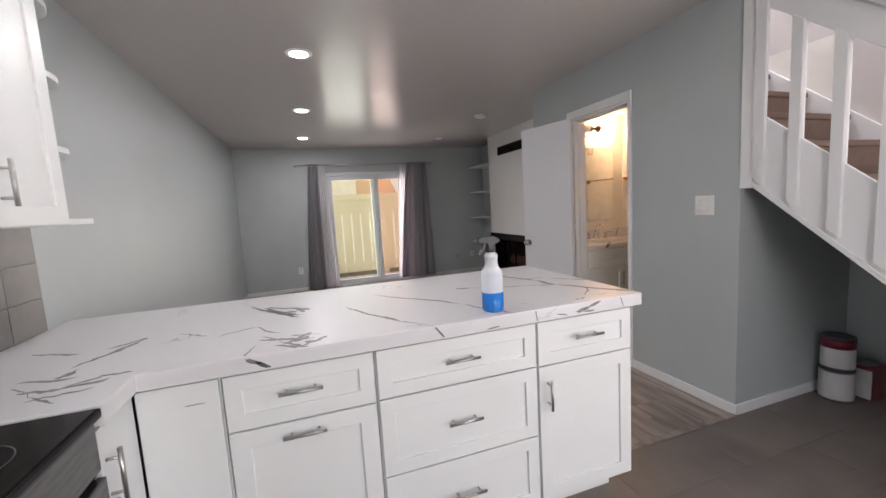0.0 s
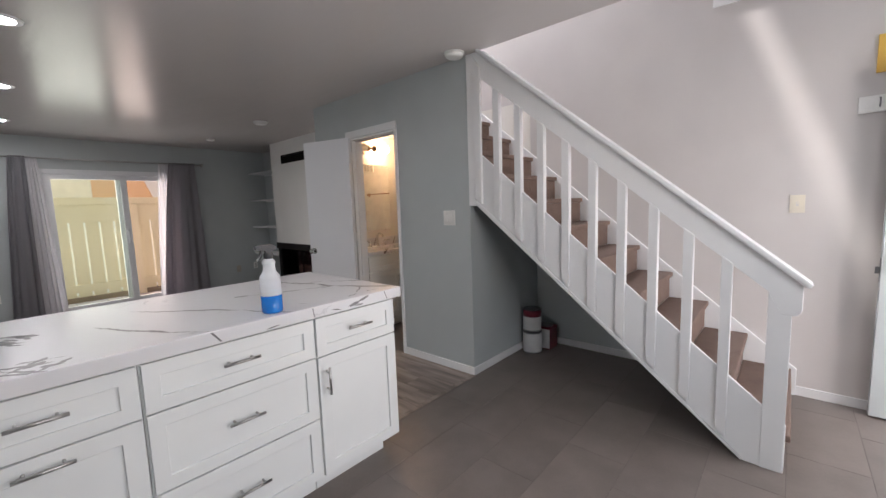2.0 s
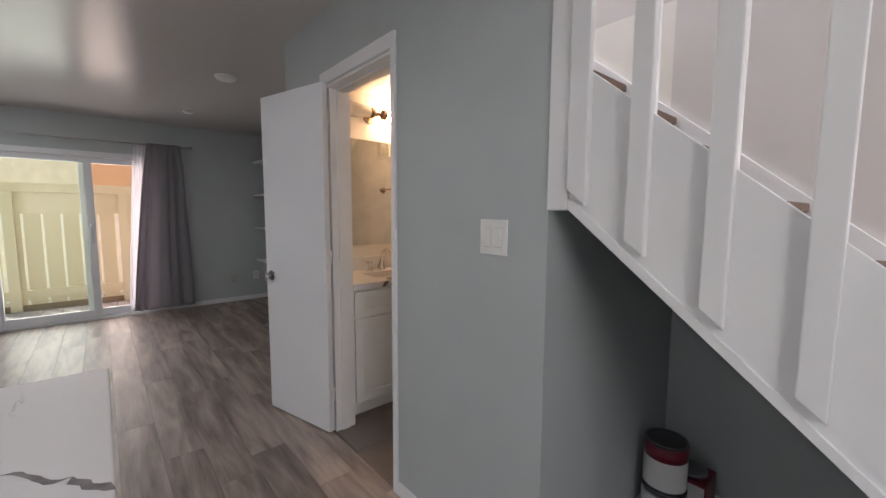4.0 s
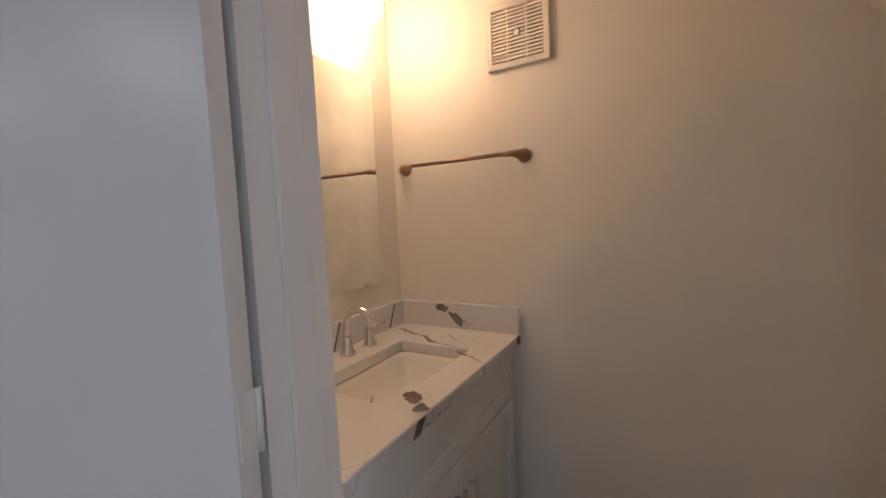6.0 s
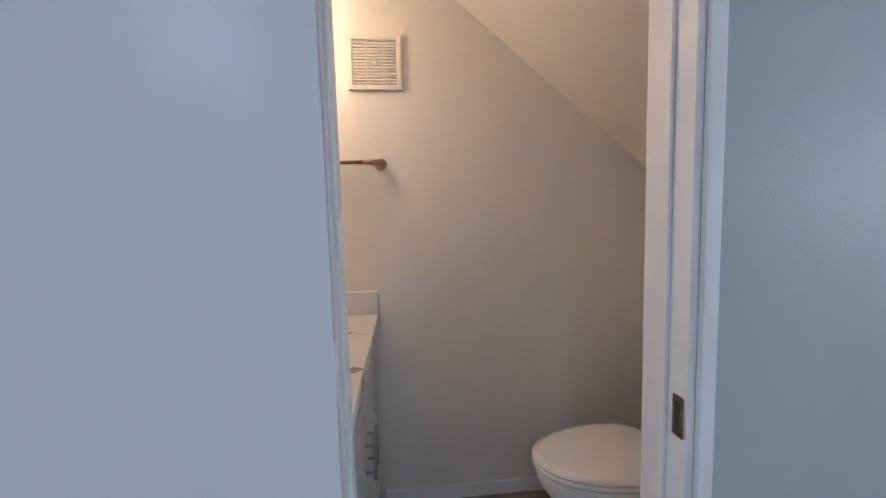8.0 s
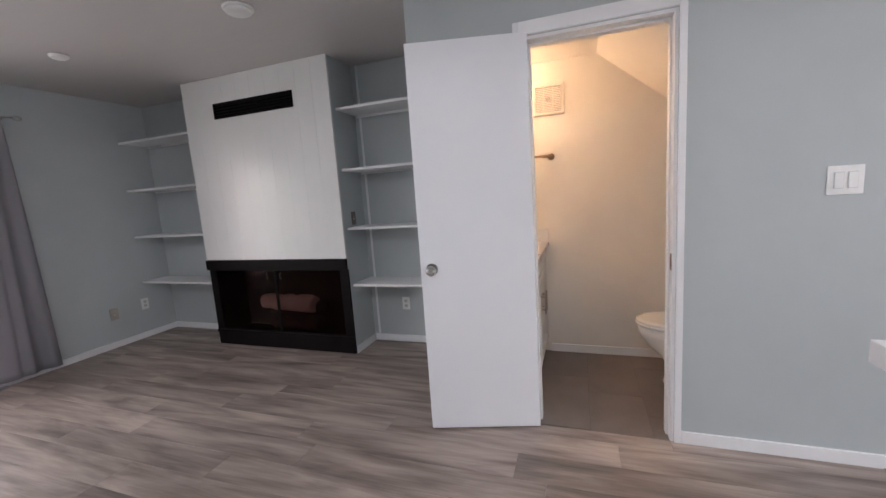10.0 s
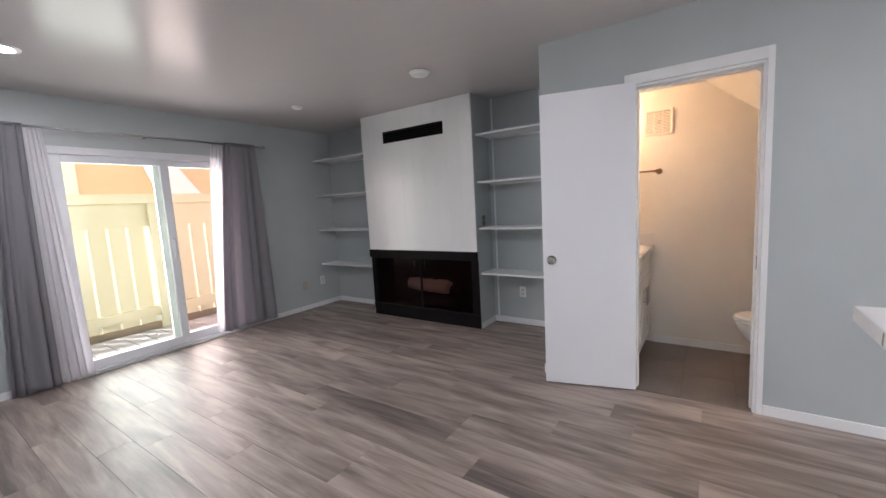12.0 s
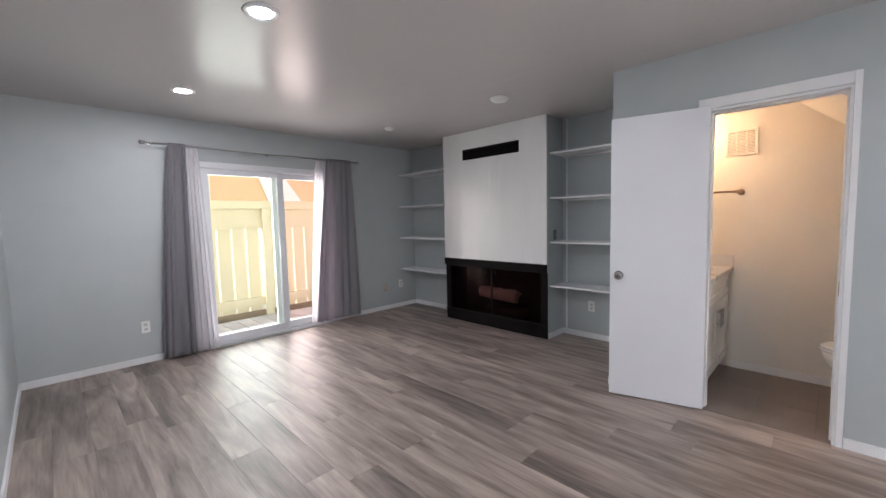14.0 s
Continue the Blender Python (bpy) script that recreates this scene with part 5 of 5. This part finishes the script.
part("splash_vein", add_prism(bmesh.new(), [(0.40, VZ - 0.003), (0.365, VZ - 0.003), (0.345, VZ - 0.036), (0.375, VZ - 0.036)], "y", VF - 0.0006, VF + 0.001), M_BVEIN, vt)
part("splash_vein", add_prism(bmesh.new(), [(0.722, VZ - 0.003), (0.716, VZ - 0.003), (0.718, VZ - 0.03), (0.722, VZ - 0.03)], "y", VF - 0.0006, VF + 0.001), M_BVEIN, vt)
part("end_vein", add_prism(bmesh.new(), [(1.002, VZ - 0.002), (XE - 0.004, VZ - 0.002), (XE - 0.006, VZ - 0.034), (1.012, VZ - 0.03)], "y", VF - 0.0006, VF + 0.001), M_BVEIN, vt)
sink = thing("sink_basin", 0.61, 1.695, VZ - 0.18, "white rectangular undermount porcelain basin", "sink")
bm = bmesh.new()
ring = []
for dx, dy, z in ((0.0, 0.0, VZ - 0.039), (0.006, 0.006, VZ - 0.06), (0.022, 0.02, VZ - 0.105), (0.05, 0.042, VZ - 0.14), (0.10, 0.075, VZ - 0.16), (0.15, 0.10, VZ - 0.166)):
    pts = []
    for cx, cy, a0 in ((SKX1 - dx, SKY1 - dy, 0), (SKX0 + dx, SKY1 - dy, 90), (SKX0 + dx, SKY0 + dy, 180), (SKX1 - dx, SKY0 + dy, 270)):
        r = 0.03
        ox, oy = (-r if a0 in (0, 270) else r), (-r if a0 in (0, 90) else r)
        for k in range(5):
            a = radians(a0 + k * 22.5)
            pts.append(bm.verts.new((cx + ox + r * math.cos(a), cy + oy + r * math.sin(a), z)))
    ring.append(pts)
for r0, r1 in zip(ring, ring[1:]):
    for k in range(20):
        bm.faces.new((r0[k], r0[(k + 1) % 20], r1[(k + 1) % 20], r1[k])).smooth = True
bm.faces.new(ring[-1])
bowl = part("bowl", bm, M_PORCELAIN, sink)
so = bowl.modifiers.new("wall", "SOLIDIFY")
so.thickness, so.offset = 0.006, 1
part("drain", add_lathe(bmesh.new(), [(0.022, 0), (0.022, 0.003), (0.015, 0.004)], 0.61, 1.70, VZ - 0.1655, 20), M_CHROME, sink)
fau = thing("bathroom_faucet", 0.56, 1.87, VZ, "chrome gooseneck faucet with two lever handles", "faucet")
fx, fy = 0.63, 1.905
bm = add_lathe(bmesh.new(), [(0.026, 0), (0.026, 0.008), (0.017, 0.016), (0.014, 0.05), (0.012, 0.06)], fx, fy, VZ + 0.0008, 20)
pts = [(fx, fy, VZ + 0.05)] + [(fx, fy - 0.055 + 0.055 * math.cos(radians(a)), VZ + 0.10 + 0.055 * math.sin(radians(a))) for a in range(0, 161, 16)]
add_tube(bm, pts, [0.0115] * 9 + [0.011] * (len(pts) - 9), 14)
part("spout", bm, M_CHROME, fau)
for dx in (-0.108, 0.108):
    bm = add_lathe(bmesh.new(), [(0.024, 0), (0.024, 0.006), (0.016, 0.014), (0.013, 0.05), (0.016, 0.062), (0.008, 0.068)], fx + dx, fy, VZ + 0.0008, 18)
    add_tube(bm, [(fx + dx, fy, VZ + 0.058), (fx + dx * 1.4, fy - 0.005, VZ + 0.068), (fx + dx * 1.75, fy - 0.008, VZ + 0.066)], [0.008, 0.007, 0.005], 10)
    part("lever_handle", bm, M_CHROME, fau)
mir = thing("wall_mirror", 0.5, 1.98, 1.05, "frameless mirror sheet above the vanity", "mirror")
part("glass", add_box(bmesh.new(), 0.16, 0.92, 1.979, 1.9845, 1.075, 1.86), M_MIRROR, mir)
for x in (0.3, 0.82):
    part("clip", add_box(bmesh.new(), x, x + 0.02, 1.975, 1.979, 1.066, 1.084, 0.001), M_CHROME, mir)
vl = thing("vanity_light", 0.58, 1.93, 2.02, "two-shade bronze wall light, one opal shade lit", "wall light")
LZ, LY, LX = 2.035, 1.862, 0.58
bm = add_tube(bmesh.new(), [(LX, 1.984, LZ), (LX, 1.966, LZ)], 0.055, 28)
add_tube(bm, [(LX, 1.97, LZ), (LX, LY, LZ)], 0.012, 12)
part("wall_plate", bm, M_BRONZE, vl)
part("crossbar", add_tube(bmesh.new(), [(LX - 0.06, LY, LZ), (LX + 0.06, LY, LZ)], 0.012, 12), M_BRONZE, vl)
for d, nm, mat, lab in ((1, "lit_shade", M_BULB, "glowing opal glass shade"), (-1, "unlit_shade", M_OPAL, "unlit opal glass shade")):
    part("collar", add_tube(bmesh.new(), [(LX + d * q, LY, LZ) for q in (0.03, 0.036, 0.062, 0.068)], [0.02, 0.034, 0.036, 0.03], 24), M_BRONZE, vl)
    part(nm, add_tube(bmesh.new(), [(LX + d * q, LY, LZ) for q in (0.069, 0.085, 0.13, 0.18, 0.215, 0.235, 0.245)], [0.031, 0.036, 0.043, 0.050, 0.050, 0.040, 0.02], 28), mat, vl, lab)
fan = thing("exhaust_fan_grille", XE, 1.43, 1.93, "white slatted exhaust fan grille on the wall", "vent grille")
GY0, GY1, GZ0, GZ1 = 1.322, 1.545, 1.825, 2.045
bm = add_ring(bmesh.new(), [(GY0, GZ0), (GY1, GZ0), (GY1, GZ1), (GY0, GZ1)], 0.022, "x", XE - 0.016, XE - 0.0005, 0.003)
part("frame", bm, M_BATHWALL, fan)
block("backing", XE - 0.003, XE - 0.0006, GY0 + 0.02, GY1 - 0.02, GZ0 + 0.02, GZ1 - 0.02, M_BROWNPLATE, fan, "", 0)
for k in range(14):
    z = GZ0 + 0.027 + k * 0.0121
    block("slat", XE - 0.014, XE - 0.004, GY0 + 0.022, GY1 - 0.022, z, z + 0.0068, M_BATHWALL, fan, "", 0)
for y in (1.40, 1.467):
    block("slat_post", XE - 0.013, XE - 0.005, y - 0.003, y + 0.003, GZ0 + 0.022, GZ1 - 0.022, M_BATHWALL, fan, "", 0)
part("centre_screw", add_tube(bmesh.new(), [(XE - 0.014, 1.4335, 1.935), (XE - 0.018, 1.4335, 1.935)], [0.014, 0.008], 14), M_PLATE, fan)
bar = thing("towel_bar", XE, 1.67, 1.525, "satin bronze towel bar with flared ends", "towel bar")
part("rod", add_tube(bmesh.new(), [(XE - 0.055, 1.45, 1.527), (XE - 0.055, 1.90, 1.527)], 0.0075, 12), M_BRONZE, bar)
for y, d in ((1.425, 1), (1.925, -1)):
    part("end_bracket", add_tube(bmesh.new(), [(XE - 0.001, y, 1.523), (XE - 0.012, y, 1.523), (XE - 0.03, y + d * 0.006, 1.524), (XE - 0.052, y + d * 0.02, 1.526), (XE - 0.056, y + d * 0.07, 1.527)], [0.026, 0.024, 0.017, 0.012, 0.0078], 16), M_BRONZE, bar)

# toilet, its tank against the low wall
TX = 0.66
toilet = thing("toilet", TX, 0.5, 0, "white two-piece porcelain toilet with the lid closed", "toilet")


def egg(yc, half_w, back, front, n=40):
    """Outline with a round front towards +y and a flatter back."""
    pts = []
    for k in range(n):
        a = 2 * math.pi * k / n
        s, c = math.sin(a), math.cos(a)
        reach = front if s > 0 else back
        q = 1.0 if s > 0 else 0.8
        pts.append((TX + half_w * math.copysign(abs(c) ** 0.9, c), yc + reach * math.copysign(abs(s) ** q, s)))
    return pts


def loft(levels):
    bm, rings = bmesh.new(), []
    for pts, z in levels:
        rings.append([bm.verts.new((x, y, z)) for x, y in pts])
    n = len(rings[0])
    for r0, r1 in zip(rings, rings[1:]):
        for k in range(n):
            bm.faces.new((r0[k], r0[(k + 1) % n], r1[(k + 1) % n], r1[k])).smooth = True
    bm.faces.new(rings[0][::-1])
    bm.faces.new(rings[-1])
    return bm


part("bowl", loft([(egg(0.50, 0.125, 0.19, 0.24), 0.0), (egg(0.50, 0.122, 0.185, 0.23), 0.03), (egg(0.50, 0.114, 0.18, 0.20), 0.10), (egg(0.515, 0.135, 0.18, 0.245), 0.18), (egg(0.545, 0.164, 0.2, 0.292), 0.26), (egg(0.56, 0.183, 0.22, 0.32), 0.325), (egg(0.565, 0.185, 0.225, 0.325), 0.385)]), M_PORCELAIN, toilet)
part("seat", loft([(egg(0.575, 0.182, 0.19, 0.318), 0.386), (egg(0.575, 0.188, 0.195, 0.325), 0.392), (egg(0.575, 0.188, 0.195, 0.325), 0.402), (egg(0.575, 0.183, 0.19, 0.32), 0.406)]), M_PORCELAIN, toilet)
part("lid", loft([(egg(0.575, 0.183, 0.19, 0.32), 0.4075), (egg(0.575, 0.186, 0.195, 0.324), 0.412), (egg(0.575, 0.184, 0.193, 0.321), 0.421), (egg(0.575, 0.16, 0.17, 0.295), 0.427)]), M_PORCELAIN, toilet)
tank_bm = add_prism(bmesh.new(), [(TX - 0.19, 0.13), (TX + 0.19, 0.13), (TX + 0.225, 0.15), (TX + 0.225, 0.296), (TX + 0.208, 0.314), (TX - 0.208, 0.314), (TX - 0.225, 0.296), (TX - 0.225, 0.15)], "z", 0.375, 0.694, 0.012)
for v in tank_bm.verts:
    f = 1 - 0.13 * (0.694 - v.co.z) / 0.32
    v.co.x = TX + (v.co.x - TX) * f
    v.co.y = 0.13 + (v.co.y - 0.13) * f
part("tank", tank_bm, M_PORCELAIN, toilet)
part("tank_lid", add_prism(bmesh.new(), [(TX - 0.2, 0.125), (TX + 0.2, 0.125), (TX + 0.238, 0.145), (TX + 0.238, 0.316), (TX + 0.22, 0.336), (TX - 0.22, 0.336), (TX - 0.238, 0.316), (TX - 0.238, 0.145)], "z", 0.6945, 0.734, 0.012), M_PORCELAIN, toilet)
bm = add_tube(bmesh.new(), [(TX + 0.165, 0.311, 0.638), (TX + 0.165, 0.33, 0.638)], 0.014, 14)
add_tube(bm, [(TX + 0.165, 0.327, 0.638), (TX + 0.20, 0.335, 0.636), (TX + 0.235, 0.337, 0.633)], [0.009, 0.008, 0.006], 10)
part("flush_lever", bm, M_PORCELAIN, toilet)

# ---- patio and what lies beyond ----
fence = thing("patio_fence", -1, 7.1, -0.16, "cream painted board fence with a capped top rail", "fence")
FY = 7.1
POSTS = [-0.727 + 1.19 * k for k in range(-3, 4)]
for p in POSTS[:-1]:
    # the boards of each side of the middle post start at their own offset
    for k in (range(6) if p > -0.8 else range(-1, 5)):
        x1 = p + (0.223 if p > -0.8 else 0.302) + k * 0.1961
        part("fence_board", add_box(bmesh.new(), x1 - 0.169, x1, FY, FY + 0.02, -0.03, 1.563, 0.002), M_FENCE, fence)
for z0, z1, y0 in ((1.268, 1.564, FY - 0.012), (0.095, 0.222, FY - 0.03)):
    part("fence_rail", add_box(bmesh.new(), POSTS[0], POSTS[-1], y0, FY - 0.001, z0, z1, 0.003), M_FENCE, fence)
part("kick_board", add_box(bmesh.new(), POSTS[0], POSTS[-1], FY - 0.02, FY - 0.001, -0.158, 0.015, 0.003), M_KICK, fence, "raw brown kick board")
part("fence_cap", add_box(bmesh.new(), POSTS[0] - 0.1, POSTS[-1] + 0.1, FY - 0.07, FY + 0.09, 1.564, 1.684, 0.005), M_FENCE, fence)
for x in POSTS:
    part("fence_post", add_box(bmesh.new(), x - 0.055, x + 0.055, FY - 0.075, FY - 0.031, -0.16, 1.563, 0.003), M_FENCE, fence)
deck = thing("patio_deck", -1, 6.7, -0.16, "weathered grey board deck outside the sliding door", "deck")
for k in range(24):
    x0 = -3.6 + k * 0.195
    part("deck_board", add_box(bmesh.new(), x0, x0 + 0.187, YN + T + 0.005, FY - 0.09, -0.15, -0.06, 0.003), M_DECK, deck)
nb = thing("neighbour_building", -2, 8.6, -0.16, "low peach stucco building behind the fence", "building")
part("wall", add_box(bmesh.new(), -9, 9, 8.5, 8.8, -0.16, 2.72), M_STUCCO, nb)
# white colour stands for the sunlight that brightens the gaps between fence boards
part("bright_slot_band", add_box(bmesh.new(), -9, 9, 8.47, 8.499, -0.16, 1.32, 0.005), plain("sunlit_white", (0.86, 0.86, 0.85), 0.85), nb, "white band in place of sunlight behind the fence slots")
part("roof", add_prism(bmesh.new(), [(8.49, 2.721), (8.49, 2.8), (12, 3.5), (16, 2.8), (16, 2.721)], "x", -9.3, 9.3), M_ROOF, nb)
part("pale_panel", add_box(bmesh.new(), -4.6, -1.08, 8.46, 8.499, 1.325, 2.70, 0.01), plain("pale_stucco", (0.80, 0.74, 0.62), 0.9), nb, "pale cream wall panel")
# patch of sunlight on the stucco, built as a white slanting panel
part("sun_patch", add_prism(bmesh.new(), [(0.06, 1.325), (0.86, 1.325), (-0.06, 2.6), (-0.42, 2.6)], "y", 8.455, 8.499, 0.01), M_VINYL, nb, "white slanting panel in place of a sunlit patch")
# unseen slab added to shade the patio from the sun, and the house roof
setting("patio_shade_slab", [(XW - 0.6, XE + 0.6, YN + T, YN + T + 1.7, 2.75, 2.95)], M_STAIRWALL, "unseen pale slab added to keep sun off the patio", "overhang")
setting("roof", [(XW - 0.6, -T, YS - 0.5, YN + T + 0.3, 5.0, 5.12), (-T, XE + 0.6, 3.3, YN + T + 0.3, 5.0, 5.12)], M_ROOF, "flat roof of the house", "roof")
setting("wall_upper_outside", [(XW - T, XE + T, YN, YN + T, ZC + 0.24, 5.0), (XW - T, XW, YS - T, YN, ZC + 0.24, 5.0), (XW, 0, YS - T, YS, ZC + 0.24, 5.0)], M_STUCCO, "peach outer wall of the upper storey", "wall")
fb = thing("front_yard_wall", 0.5, -7, -0.16, "peach stucco garden wall across the front yard", "garden wall")
part("wall", add_box(bmesh.new(), -8, 8, -8.2, -8.0, -0.16, 3.0), M_STUCCO, fb)

# ---- floors: boards and tiles, last ----
floor_wood = setting("floor_living_room", [(XW, 0.0, 0.0, YN, -0.06, -0.008), (0.0, XE, 2.088, YN, -0.06, -0.008)], M_GROUT, "grey-brown wood laminate floor", "floor")
floor_tile = setting("floor_kitchen", [(XW, XE, YS, -0.0, -0.06, -0.0012), (0.0, XE, 0.0, 2.088, -0.06, -0.0012)], M_GROUT, "dark grey ceramic tile floor", "floor")
setting("floor_sill", [(SX0, SX1, YN, YN + T, -0.06, -0.002)], M_VINYL, "sill under the sliding door", "floor")
setting("floor_front_sill", [(FX0, FX1, YS - T, YS, -0.06, -0.002)], M_GROUT, "sill in the front doorway", "floor")
pieces = {}


def piece(name, x0, x1, y0, y1, material, parent, thick, bevel):
    w, d = round(x1 - x0, 3), round(y1 - y0, 3)
    if x1 - x0 < 0.012 or y1 - y0 < 0.012:
        return
    if (name, w, d) not in pieces:
        bm = bmesh.new()
        e = bevel
        lo = [bm.verts.new(p) for p in ((-w / 2, -d / 2, -thick), (w / 2, -d / 2, -thick), (w / 2, d / 2, -thick), (-w / 2, d / 2, -thick))]
        md = [bm.verts.new((v.co.x, v.co.y, -e)) for v in lo]
        hi = [bm.verts.new((v.co.x - math.copysign(e, v.co.x), v.co.y - math.copysign(e, v.co.y), 0)) for v in lo]
        for a, b in ((lo, md), (md, hi)):
            for k in range(4):
                bm.faces.new((a[k], a[(k + 1) % 4], b[(k + 1) % 4], b[k]))
        bm.faces.new(hi)
        pieces[(name, w, d)] = mesh_of(bm, name, material)
    ob = new(name, pieces[(name, w, d)])
    ob.location = (0.5 * (x0 + x1), 0.5 * (y0 + y1), 0)
    ob.parent = parent


rnd = random.Random(21)
PW, PL = 0.182, 1.22
col = 0
x = XW
while x < XE - 0.02:
    x1 = min(x + PW, XE)
    lo = 0.0 if x < -0.001 else 2.088
    y = lo - rnd.choice((0.15, 0.4, 0.65, 0.9, 1.05))
    while y < YN:
        a, b = max(y, lo), min(y + PL, YN)
        xa, xb = x, x1
        if x < 0 < x1 and a < 2.088:
            xb = 0.0
            piece("plank", 0.0, x1 - 0.0006, 2.088, b - 0.0006, M_PLANK, floor_wood, 0.008, 0.0005)
        if not (a > CY0 and b < CY1 and x > CX + 0.1):
            piece("plank", xa + 0.0004, xb - 0.0004, a + 0.0004, b - 0.0004, M_PLANK, floor_wood, 0.008, 0.0005)
        y += PL
    x = x1
TW, TD, G = 0.61, 0.305, 0.002
row, y = 0, -0.03 - 11 * (TD + G)
while y < 1.99:
    off = (0.30, 0.10, 0.50)[row % 3]
    x = XW - off
    while x < XE:
        x0, x1, y0, y1 = max(x, XW), min(x + TW, XE), max(y, YS), min(y + TD, 1.984)
        if y0 < 0 < y1:
            y1 = 0.0 if x1 < 0.1 else y1
            if x0 < 0.0 < x1 and y1 > 0:
                piece("tile", max(x0, 0.001), x1, 0.0, y1, M_TILE, floor_tile, 0.006, 0.0005)
                y1 = 0.0
        if y0 >= 0:
            x0 = max(x0, 0.001)
        if x1 > x0 and y1 > y0:
            piece("tile", x0, x1, y0, y1, M_TILE, floor_tile, 0.006, 0.0005)
        x += TW + G
    y += TD + G
    row += 1
tr = setting("trim_floor_transition", [(-1.0, 0.0, -0.02, 0.012, 0.0005, 0.005)], M_PLANK, "slim wood transition strip between floors", "trim")
